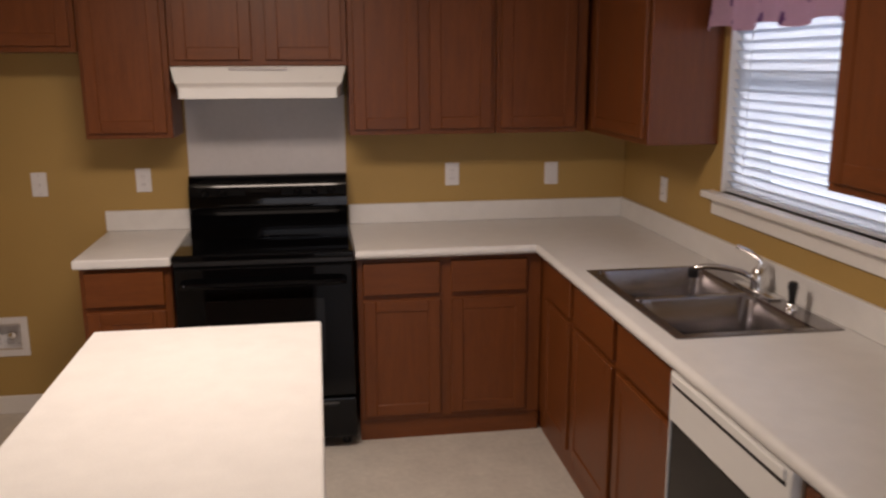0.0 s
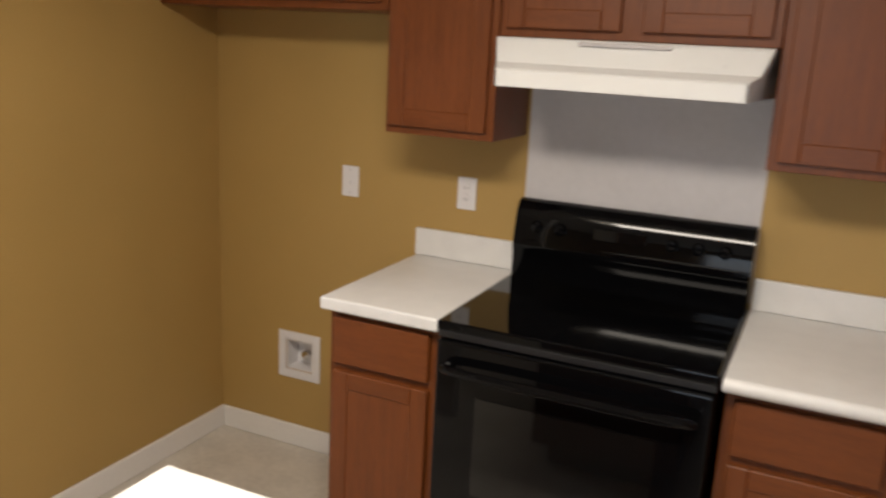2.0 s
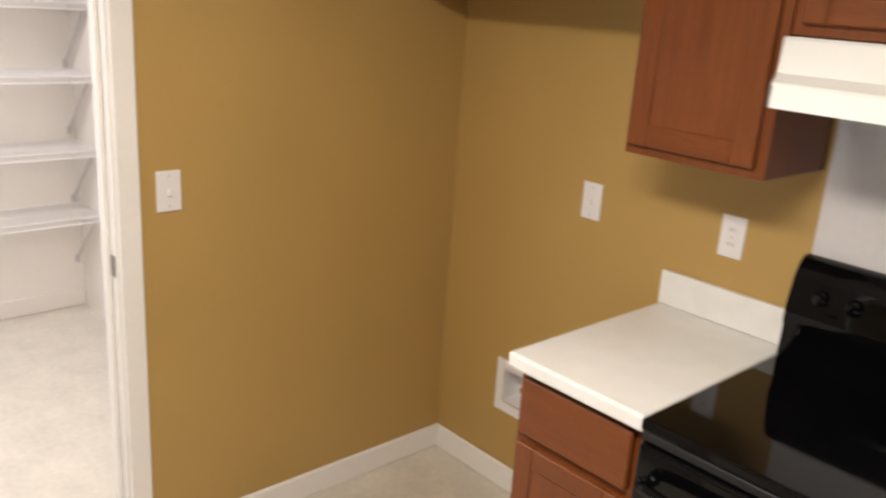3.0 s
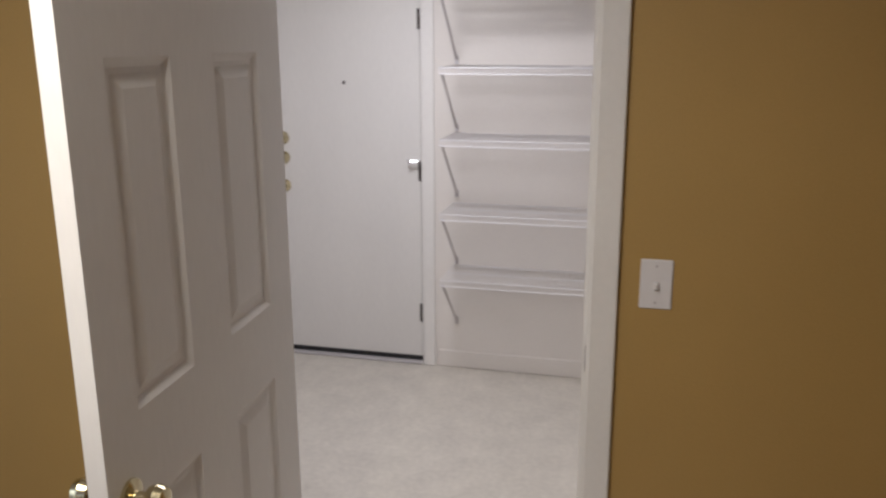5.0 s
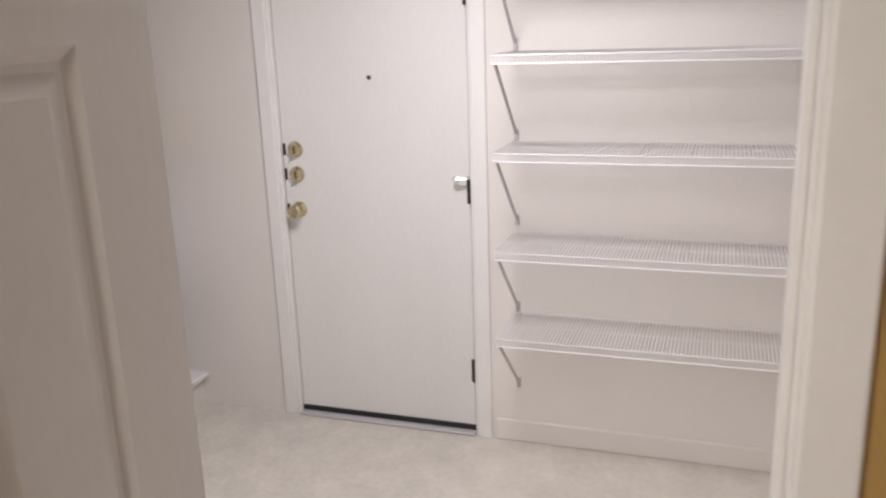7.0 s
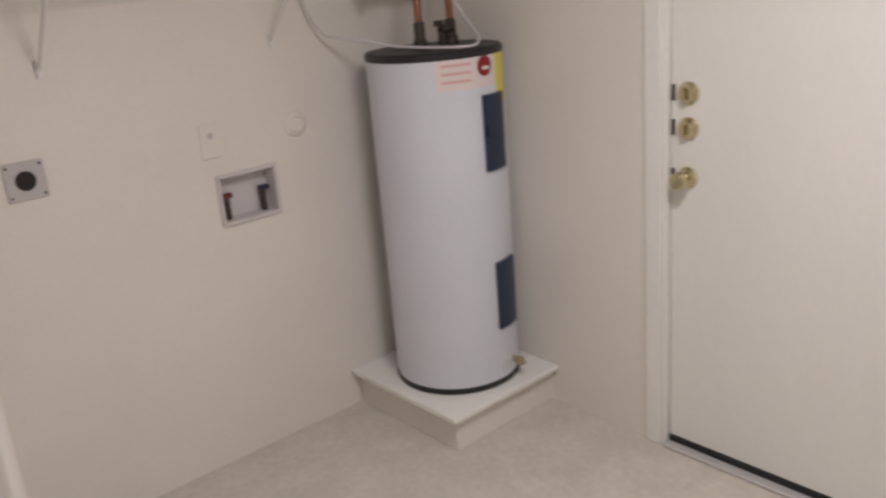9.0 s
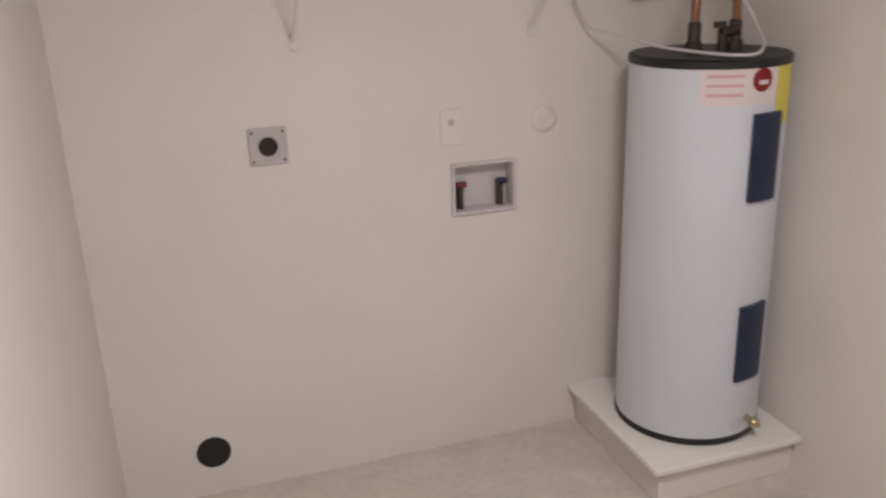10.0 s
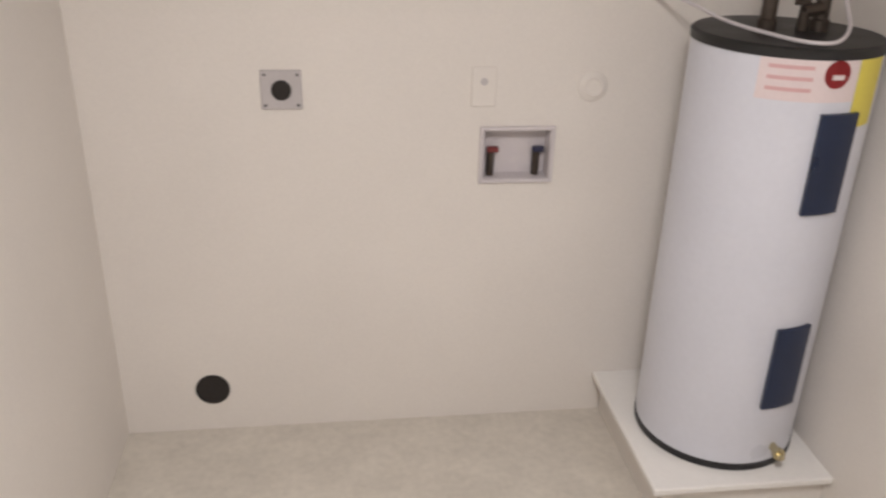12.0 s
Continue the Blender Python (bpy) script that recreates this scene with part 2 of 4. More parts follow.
# ---- structure ----
struct("floor", bx(-4.05, XR + 0.15, YR - 0.15, 0.15, -0.12, 0.0, 0), VINYL, "cream mottled sheet vinyl floor through both rooms", "floor")
struct("ceiling", bx(-4.05, XR + 0.15, YR - 0.15, 0.15, H, H + 0.1, 0), CEIL, "flat white painted ceiling", "ceiling")
bm = bx(XU, -1.362, 0.0, 0.12, 0, H, 0)
bx(-1.238, XR + 0.12, 0.0, 0.12, 0, H, 0, bm=bm)
bx(-1.362, -1.238, 0.0, 0.12, 0, 0.338, 0, bm=bm)
bx(-1.362, -1.238, 0.0, 0.12, 0.462, H, 0, bm=bm)
struct("wall_back", bm, OCHRE, "ochre painted kitchen wall behind the stove", "wall")

bm = bx(XR, XR + 0.12, WY1, 0.0, 0, H, 0)
bx(XR, XR + 0.12, YR, WY0, 0, H, 0, bm=bm)
bx(XR, XR + 0.12, WY0, WY1, 0, WZ0, 0, bm=bm)
bx(XR, XR + 0.12, WY0, WY1, WZ1, H, 0, bm=bm)
struct("wall_right", bm, OCHRE, "ochre painted kitchen wall with the window over the sink", "wall")

# the wall between the rooms has ochre paint on one face and cream on the other
for name, x0, x1, m, lab in (("wall_left", (XL + XU) / 2, XL, OCHRE, "ochre painted kitchen wall with the doorway"),
                             ("wall_utility_east", XU, (XL + XU) / 2, CREAM, "cream painted utility wall beside the doorway")):
    bm = bx(x0, x1, DY1 + 0.02, 0.0, 0, H, 0)
    bx(x0, x1, YR, DY0 - 0.02, 0, H, 0, bm=bm)
    bx(x0, x1, DY0 - 0.02, DY1 + 0.02, 2.07, H, 0, bm=bm)
    struct(name, bm, m, lab, "wall")

bm = bx(XU, PX0, YR - 0.12, YR, 0, H, 0)
bx(PX1, XR + 0.12, YR - 0.12, YR, 0, H, 0, bm=bm)
bx(PX0, PX1, YR - 0.12, YR, 2.05, H, 0, bm=bm)
struct("wall_rear", bm, OCHRE, "ochre painted rear kitchen wall with the patio opening", "wall")

bm = bx(XW - 0.12, XW, EY1 + 0.03, YN + 0.12, 0, H, 0)
bx(XW - 0.12, XW, YS - 0.12, EY0 - 0.03, 0, H, 0, bm=bm)
bx(XW - 0.12, XW, EY0 - 0.03, EY1 + 0.03, 2.07, H, 0, bm=bm)
struct("wall_utility_west", bm, CREAM, "cream painted utility wall with the outside door", "wall")
WBx0, WBx1, WBz0, WBz1 = -3.15, -2.925, 0.848, 1.022   # washer box recess
bm = bx(XW, WBx0 + 0.01, YS - 0.12, YS, 0, H, 0)
bx(WBx1 - 0.01, XU, YS - 0.12, YS, 0, H, 0, bm=bm)
bx(WBx0 + 0.01, WBx1 - 0.01, YS - 0.12, YS, 0, WBz0 + 0.01, 0, bm=bm)
bx(WBx0 + 0.01, WBx1 - 0.01, YS - 0.12, YS, WBz1 - 0.01, H, 0, bm=bm)
struct("wall_utility_south", bm, CREAM, "cream painted laundry wall with the hookups", "wall")
struct("wall_utility_north", bx(XW, XU, YN, YN + 0.12, 0, H, 0), CREAM, "cream painted end wall of the utility room", "wall")


def skirting(name, x0, x1, y0, y1, m=TRIM):
    bm = bx(x0, x1, y0, y1, 0.0, 0.095, 0.006, 2)
    struct(name, bm, m, "white painted baseboard along the wall", "baseboard")


skirting("baseboard_back", XL + 0.015, -0.775, -0.015, 0.0)
skirting("baseboard_left", XL, XL + 0.015, DY1 + 0.08, -0.0)
skirting("baseboard_left_rear", XL, XL + 0.015, YR, DY0 - 0.08)
skirting("baseboard_utility_west", XW, XW + 0.012, EY1 + 0.09, YN, CREAM)

# ---- doorway between the rooms ----
def casing(name, x_face, out, y0, y1, z1, w=0.062):
    """Door trim on a wall face that looks along x: two legs and a head."""
    t = 0.016 * out
    a, b = min(x_face, x_face + t), max(x_face, x_face + t)
    fr = thing(name, (x_face, y0, 0), "white painted door casing round the opening", "door casing", kind="structure")
    part("casing_leg", bx(a, b, y0 - w, y0, 0, z1 + w, 0.004, 2), TRIM, fr)
    part("casing_leg", bx(a, b, y1, y1 + w, 0, z1 + w, 0.004, 2), TRIM, fr)
    part("casing_head", bx(a, b, y0, y1, z1, z1 + w, 0.004, 2), TRIM, fr)
    return fr


casing("trim_doorway_kitchen", XL, 1, DY0 - 0.006, DY1 + 0.006, 2.046)
casing("trim_doorway_utility", XU, -1, DY0 - 0.006, DY1 + 0.006, 2.046)
jamb = thing("door_jamb", (XL, DY0, 0), "white painted jamb lining the doorway", "door jamb", kind="structure")
part("jamb_side", bx(XU, XL, DY1, DY1 + 0.02, 0, 2.06, 0.002), TRIM, jamb)
part("jamb_side", bx(XU, XL, DY0 - 0.02, DY0, 0, 2.06, 0.002), TRIM, jamb)
part("jamb_head", bx(XU, XL, DY0, DY1, 2.04, 2.06, 0.002), TRIM, jamb)
part("door_stop", bx(XL - 0.075, XL - 0.04, DY1 - 0.011, DY1, 0, 2.04, 0.002), TRIM, jamb)
part("door_stop", bx(XL - 0.075, XL - 0.04, DY0, DY0 + 0.011, 0, 2.04, 0.002), TRIM, jamb)
part("strike_plate", bx(XL - 0.036, XL - 0.008, DY1 - 0.002, DY1, 0.93, 0.99, 0), STEEL, jamb, "dull steel strike plate")


def panel_door(name, width, height, label):
    """A six-panel door leaf in its own space: hinge edge at x = 0, thickness along y."""
    t = 0.035
    leaf = thing(name, (0, 0, 0), label, "door", kind="structure")
    rows = [(0.23, 0.90), (1.085, 1.67), (1.78, height - 0.115)]
    cols = [(0.135, 0.355), (0.525, 0.73)]
    bm = bx(0, cols[0][0], 0, t, 0, height, 0)
    bx(cols[1][1], width, 0, t, 0, height, 0, bm=bm)
    bx(cols[0][1], cols[1][0], 0, t, rows[0][0], rows[2][1], 0, bm=bm)
    zs = [(0, rows[0][0]), (rows[0][1], rows[1][0]), (rows[1][1], rows[2][0]), (rows[2][1], height)]
    for c0, c1 in cols:
        for z0, z1 in zs:
            bx(c0, c1, 0, t, z0, z1, 0, bm=bm)
    for z0, z1 in (zs[0], zs[3]):
        bx(cols[0][1], cols[1][0], 0, t, z0, z1, 0, bm=bm)
    bmesh.ops.remove_doubles(bm, verts=bm.verts, dist=0.0005)
    part("frame", bm, DOORW, leaf)
    for c0, c1 in cols:
        for z0, z1 in rows:
            bm = bmesh.new()
            # sloped sticking, a sunken groove and a raised field on both faces
            for face, sign in ((0.0, 1), (t, -1)):
                loops = []
                for inset, depth in ((0.0, 0.0), (0.016, 0.010), (0.026, 0.010), (0.05, 0.003)):
                    y = face + sign * depth
                    loops.append([bm.verts.new(p) for p in ((c0 + inset, y, z0 + inset), (c1 - inset, y, z0 + inset), (c1 - inset, y, z1 - inset), (c0 + inset, y, z1 - inset))])
                for a, b in zip(loops, loops[1:]):
                    for i in range(4):
                        bm.faces.new((a[i], a[(i + 1) % 4], b[(i + 1) % 4], b[i]))
                bm.faces.new(loops[-1])
            bmesh.ops.recalc_face_normals(bm, faces=bm.faces)
            part("panel", bm, DOORW, leaf)
    for sgn, y in ((-1, 0), (1, t)):
        prof = [(0.032, 0), (0.032, 0.006), (0.012, 0.012), (0.011, 0.03), (0.022, 0.036), (0.027, 0.05), (0.022, 0.064), (0.004, 0.068)]
        part("knob", turned([(r, sgn * h) for r, h in prof], (width - 0.06, y, 0.95), "y"), BRASS, leaf, "round brass door knob", smooth=True)
    for z in (0.28, 1.02, 1.76):
        part("hinge", cyl((-0.004, -0.006, z - 0.045), (-0.004, -0.006, z + 0.045), 0.006), BRASS, leaf, "brass butt hinge")
    return leaf


leaf = panel_door("door_1", 0.84, 2.03, "white six-panel door standing open into the kitchen")
leaf.matrix_basis = Matrix.Translation((XL + 0.012, -2.018, 0.006)) @ Matrix.Rotation(radians(3.6), 4, "Z")

# ---- exterior door ----
ed = thing("door_2", (XW, EY0, 0), "flush white outside door, shut, with brass locks", "door", kind="structure")
XD = XW - 0.02
part("leaf", bx(XD - 0.044, XD, EY0 + 0.003, EY1 - 0.007, 0.035, 2.03, 0.002), DOORW, ed)
# Dark strip added in the hinge gap to stand in for its shade.
part("gap_shade", bx(XD - 0.03, XD - 0.012, EY1 - 0.0068, EY1 - 0.0005, 0.036, 2.028, 0), HINGE, ed, "dark strip standing in for shade in the hinge gap")
part("door_sweep", bx(XD - 0.03, XD + 0.006, EY0 + 0.003, EY1 - 0.003, 0.012, 0.036, 0.002), BLACKM, ed, "black rubber sweep")
for z in (1.20, 1.095):
    part("deadbolt", turned([(0.034, 0), (0.034, 0.006), (0.026, 0.014), (0.022, 0.024), (0.004, 0.026)], (XD, EY0 + 0.062, z), "x"), BRASS, ed, "round brass deadbolt", True)
    part("thumb_turn", bx(XD + 0.024, XD + 0.04, EY0 + 0.057, EY0 + 0.067, z - 0.018, z + 0.018, 0.002), BRASS, ed)
    part("edge_plate", bx(XD, XD + 0.003, EY0 + 0.004, EY0 + 0.016, z - 0.024, z + 0.024, 0), HINGE, ed, "dark latch plate")
part("knob", turned([(0.033, 0), (0.033, 0.006), (0.013, 0.014), (0.012, 0.03), (0.024, 0.036), (0.029, 0.05), (0.024, 0.066), (0.004, 0.07)], (XD, EY0 + 0.062, 0.945), "x"), BRASS, ed, "round brass door knob", True)
part("edge_plate", bx(XD, XD + 0.003, EY0 + 0.004, EY0 + 0.016, 0.922, 0.968, 0), HINGE, ed, "dark latch plate")
part("peephole", turned([(0.009, 0), (0.009, 0.004), (0.005, 0.006)], (XD, (EY0 + EY1) / 2 + 0.0, 1.49), "x", 14), HINGE, ed)
for z in (0.283, 1.045, 1.80):
    bm = cyl((XD + 0.008, EY1 - 0.001, z - 0.05), (XD + 0.008, EY1 - 0.001, z + 0.05), 0.0085)
    bx(XD, XD + 0.003, EY1 - 0.02, EY1, z - 0.05, z + 0.05, 0, bm=bm)
    part("hinge", bm, HINGE, ed, "dark bronze butt hinge")
stop = tube([(XD + 0.012, EY1 - 0.002, 1.10), (XD + 0.035, EY1 - 0.012, 1.10), (XD + 0.045, EY1 - 0.05, 1.10)], 0.006, 8)
part("hinge_stop", stop, CHROME, ed, "small bright hinge-pin stop")
part("stop_pad", cyl((XD + 0.046, EY1 - 0.048, 1.10), (XD + 0.03, EY1 - 0.062, 1.10), 0.011), PLATE, ed)
casing("trim_outside_door", XW, 1, EY0 - 0.012, EY1 + 0.012, 2.046, 0.06)
jb = thing("outside_door_jamb", (XW, EY0, 0), "white painted jamb of the outside door", "door jamb", kind="structure")
part("jamb_side", bx(XW - 0.12, XW, EY1, EY1 + 0.03, 0, 2.07, 0.002), TRIM, jb)
part("jamb_side", bx(XW - 0.12, XW, EY0 - 0.03, EY0, 0, 2.07, 0.002), TRIM, jb)
part("jamb_head", bx(XW - 0.12, XW, EY0, EY1, 2.035, 2.07, 0.002), TRIM, jb)
part("threshold", bx(XW - 0.12, XW + 0.02, EY0, EY1, 0.0, 0.012, 0.004), GREYP, jb, "worn metal threshold")


# ---- wire shelves ----
def wire_shelf(at, length, depth, label, braces, metal):
    """A ventilated wire shelf in its own space: wall at y = 0, deck runs along +x, depth towards -y, top at z = 0."""
    sh = thing("wire_shelf", (0, 0, 0), label, "shelf", "wire shelves")
    bm = bmesh.new()
    n = int(length / 0.0127)
    for i in range(n + 1):
        x = min(length, i * length / n)
        bx(x - 0.0016, x + 0.0016, -depth, -0.004, -0.0034, 0, 0, bm=bm)
        bx(x - 0.0016, x + 0.0016, -depth, -depth + 0.0034, -0.03, 0, 0, bm=bm)
    part("deck", bm, PLATE, sh, "close-set white coated wires")
    for y, z in ((-0.01, -0.006), (-depth / 2, -0.006), (-depth, -0.004), (-depth, -0.032)):
        part("rail", cyl((0, y, z), (length, y, z), 0.0032, seg=8), PLATE, sh)
    for x in braces:
        bm = tube([(x, -depth + 0.006, -0.03), (x, -0.012, -0.30)], 0.006, 8)
        bx(x - 0.008, x + 0.008, -0.012, -0.001, -0.325, -0.285, 0.001, bm=bm)
        part("brace", bm, metal, sh, "diagonal support brace")
    sh.matrix_basis = at
    return sh


SY = -2.075
west = wire_shelf(Matrix.Translation((XW, SY, 0.897)) @ Matrix.Rotation(radians(90), 4, "Z"), YN - SY - 0.004, 0.31, "white wire shelf on the wall beside the outside door", (0.012, YN - SY - 0.03), GREYP)
for z in (0.57, 1.25, 1.58, 1.91):
    copy_thing(west, Matrix.Translation((XW, SY, z)) @ Matrix.Rotation(radians(90), 4, "Z"))
wire_shelf(Matrix.Translation((XU - 0.02, YS, 1.73)) @ Matrix.Rotation(radians(180), 4, "Z"), 1.5, 0.30, "white wire shelf above the laundry hookups", (0.63, 1.37), PLATE)


# ---- wall plates ----
def plate(name, at, turn, label, kind, cover=None):
    """A cover plate in its own space: wall at y = 0, face towards -y."""
    p = thing(name, (0, 0, 0), label, "wall plate")
    part("cover", bx(-0.036, 0.036, -0.006, 0, -0.058, 0.058, 0.003, 2), cover or PLATE, p)
    if kind == "switch":
        part("toggle", bx(-0.005, 0.005, -0.016, -0.005, -0.012, 0.006, 0.002), PLATE, p)
    if kind == "outlet":
        for z in (-0.02, 0.02):
            s = part("socket", turned([(0.017, 0), (0.017, -0.002), (0.015, -0.0025)], (0, -0.006, z), "y", 20), PLATE, p)
            for dx in (-0.006, 0.006):
                # Slots are dark raised blocks, their shade put into the colour.
                part("slot", bx(dx - 0.001, dx + 0.001, -0.0095, -0.008, z - 0.004, z + 0.005, 0), HOLE, s)
    if kind != "blank":
        for z in ((-0.043, 0.043) if kind == "switch" else (0.0,)):
            part("screw", cyl((0, -0.006, z), (0, -0.0075, z), 0.003, seg=8), GREYP, p)
    p.matrix_basis = Matrix.Translation(at) @ Matrix.Rotation(radians(turn), 4, "Z")
    return p


plate("light_switch", (-1.075, 0, 1.15), 0, "white light switch on the ochre wall", "switch")
plate("wall_outlet", (-0.597, 0, 1.16), 0, "white duplex outlet beside the stove", "outlet")
plate("wall_outlet", (0.918, 0, 1.156), 0, "white duplex outlet above the counter", "outlet")
plate("light_switch", (1.44, 0, 1.15), 0, "white light switch above the counter", "switch")
plate("wall_outlet", (XR, -0.52, 1.13), -90, "white duplex outlet near the window", "outlet")
plate("light_switch", (XL, -1.088, 1.16), 90, "white light switch beside the doorway", "switch")

# ---- ceiling lamps ----
def ceiling_light(x, y, w, d, label):
    c = thing("ceiling_light", (x, y, H), label, "ceiling light")
    part("base", bx(x - w / 2, x + w / 2, y - d / 2, y + d / 2, H - 0.03, H, 0.004), PLATE, c)
    part("diffuser", bx(x - w / 2 + 0.015, x + w / 2 - 0.015, y - d / 2 + 0.015, y + d / 2 - 0.015, H - 0.095, H - 0.03, 0.02, 3), LIT, c, "glowing white diffuser")


ceiling_light(-0.08, -1.92, 1.2, 0.4, "white fluorescent ceiling light over the island")
ceiling_light(-2.7, -2.1, 0.36, 0.36, "small white ceiling light in the utility room")


# ---- cabinets ----
def front(name, parent, axis, face, a0, a1, z0, z1, wood, frame=0.055, flat=False):
    """A cabinet door or drawer front on a face that looks along -y ("y") or -x ("x")."""
    def b(a, c, d0, d1, e, f, bev, bm=None):
        if axis == "y":
            return bx(a, c, face - d1, face - d0, e, f, bev, 1, bm)
        return bx(face - d1, face - d0, a, c, e, f, bev, 1, bm)
    if flat:
        return part(name, b(a0, a1, 0, 0.019, z0, z1, 0.004), wood, parent)
    ob = part(name, b(a0 + 0.004, a1 - 0.004, 0, 0.0145, z0 + 0.004, z1 - 0.004, 0.001), wood, parent)
    for e, f in ((a0, a0 + frame), (a1 - frame, a1)):
        part("stile", b(e, f, 0.0, 0.019, z0, z1, 0.003), wood, ob)
    for e, f in ((z0, z0 + frame), (z1 - frame, z1)):
        part("rail", b(a0 + frame, a1 - frame, 0.0, 0.0188, e, f, 0.003), WOODH if axis == "y" else WOODY, ob)
    return ob


def upper(x0, x1, z0, z1, doors, label, depth=0.305):
    c = thing("wall_cabinet", ((x0 + x1) / 2, -depth / 2, z0), label, "cabinet", "kitchen cabinets")
    part("body", bx(x0, x1, -depth, 0, z0, z1, 0.002), WOODV, c)
    for a0, a1 in doors:
        front("cabinet_door", c, "y", -depth, a0, a1, z0 + 0.025, z1 - 0.03, WOODV)
    return c


ZU, ZT = 1.385, 2.15
upper(-0.765, -0.392, ZU, ZT, [(-0.75, -0.415)], "reddish brown wood wall cabinet beside the hood")
upper(-0.388, 0.388, 1.70, ZT, [(-0.365, -0.03), (0.03, 0.365)], "short reddish brown wood cabinet above the range hood")
upper(0.392, 1.075, ZU, ZT, [(0.415, 0.712), (0.762, 1.055)], "reddish brown wood wall cabinet with two doors")
upper(1.079, 1.515, ZU, ZT, [(1.10, 1.46)], "reddish brown wood corner wall cabinet")
c = thing("wall_cabinet", (1.68, -0.62, ZU), "reddish brown wood wall cabinet beside the window", "cabinet", "kitchen cabinets")
part("body", bx(XR - 0.30, XR, -1.02, -0.002, ZU, ZT, 0.002), WOODV, c)
front("cabinet_door", c, "x", XR - 0.30, -1.0, -0.37, ZU + 0.025, ZT - 0.03, WOODV)
c = thing("wall_cabinet", (1.68, -2.6, ZU), "reddish brown wood wall cabinet past the window", "cabinet", "kitchen cabinets")
part("body", bx(XR - 0.305, XR, -3.19, -2.235, ZU, ZT, 0.002), WOODV, c)
front("cabinet_door", c, "x", XR - 0.305, -2.69, -2.26, ZU + 0.025, ZT - 0.03, WOODV)
front("cabinet_door", c, "x", XR - 0.305, -3.17, -2.735, ZU + 0.025, ZT - 0.03, WOODV)
c = thing("wall_cabinet", (-1.23, -0.15, 1.76), "short reddish brown cabinet above the empty fridge space", "cabinet", "kitchen cabinets")
part("body", bx(XL, -0.769, -0.305, 0, 1.76, ZT, 0.002), WOODV, c)
front("cabinet_door", c, "y", -0.305, XL + 0.02, -1.255, 1.785, ZT - 0.03, WOODV)
front("cabinet_door", c, "y", -0.305, -1.215, -0.79, 1.785, ZT - 0.03, WOODV)


def base_y(x0, x1, cols, label):
    """A base cabinet under the back counter, with a drawer over a door in each column."""
    c = thing("base_cabinet", ((x0 + x1) / 2, -0.3, 0), label, "cabinet", "kitchen cabinets")
    part("body", bx(x0, x1, -0.60, -0.004, 0.10, 0.872, 0.002), WOODV, c)
    part("toe_kick", bx(x0, x1, -0.588, -0.01, 0.0, 0.10, 0), WOODH, c)
    for a0, a1 in cols:
        front("drawer_front", c, "y", -0.60, a0, a1, 0.70, 0.85, WOODH, flat=True)
        front("cabinet_door", c, "y", -0.60, a0, a1, 0.125, 0.675, WOODV)
    return c


base_y(-0.77, -0.395, [(-0.752, -0.425)], "narrow reddish brown base cabinet beside the stove")
base_y(0.395, 1.235, [(0.42, 0.765), (0.815, 1.165)], "reddish brown wood base cabinet with drawers and doors")


def base_x(y0, y1, cols, label, height=0.872):
    c = thing("base_cabinet", (1.54, (y0 + y1) / 2, 0), label, "cabinet", "kitchen cabinets")
    part("body", bx(1.24, XR - 0.004, y0, y1, 0.10, height, 0.002), WOODV, c)
    if height < 0.8:
        part("front_rail", bx(1.24, 1.256, y0, y1, height, 0.872, 0), WOODY, c)
    part("toe_kick", bx(1.252, XR - 0.01, y0, y1, 0.0, 0.10, 0), WOODY, c)
    for a0, a1 in cols:
        front("drawer_front", c, "x", 1.24, a0, a1, 0.70, 0.85, WOODY, flat=True)
        front("cabinet_door", c, "x", 1.24, a0, a1, 0.125, 0.675, WOODV)
    return c


base_x(-1.10, -0.02, [(-1.08, -0.72)], "reddish brown corner base cabinet")
base_x(-2.085, -1.104, [(-1.575, -1.13), (-2.065, -1.62)], "reddish brown sink base cabinet with two doors", 0.735)
base_x(-3.75, -2.715, [(-3.2, -2.735), (-3.73, -3.24)], "reddish brown base cabinet past the dishwasher")

# ---- counters ----
def top(bm, x0, x1, y0, y1):
    return bx(x0, x1, y0, y1, 0.874, 0.914, 0.008, 3, bm)


co = thing("countertop", (-0.58, -0.3, 0.874), "white laminate countertop with a short backsplash beside the stove", "countertop")
part("top", top(None, -0.785, -0.388, -0.645, 0), LAMIN, co)
part("backsplash", bx(-0.785, -0.388, -0.02, 0, 0.915, 1.015, 0.004, 2), LAMIN, co)

SX0, SX1, SY0, SY1 = 1.262, 1.80, -1.99, -1.155   # sink cut-out with its rim
co = thing("countertop", (1.4, -0.6, 0.874), "white laminate L-shaped countertop with backsplash", "countertop")
for x0, x1, y0, y1 in ((0.388, 1.208, -0.637, -0.0005), (1.208, XR, SY1, -0.0005), (1.208, XR, -3.77, SY0), (1.208, SX0 + 0.01, SY0, SY1), (SX1 - 0.01, XR, SY0, SY1)):
    part("top_section", bx(x0, x1, y0, y1, 0.874, 0.914, 0), LAMIN, co)
bm = tube([(0.388, -0.637, 0.894), (1.208, -0.637, 0.894)], 0.0198, 16)
part("rounded_edge", bm, LAMIN, co, smooth=True)
part("rounded_edge", tube([(1.208, -0.632, 0.894), (1.208, -3.77, 0.894)], 0.0198, 16), LAMIN, co, smooth=True)
part("backsplash", bx(0.388, XR - 0.02, -0.02, 0, 0.915, 1.015, 0.004, 2), LAMIN, co)
part("backsplash", bx(XR - 0.02, XR, -3.77, 0, 0.915, 1.015, 0.004, 2), LAMIN, co)

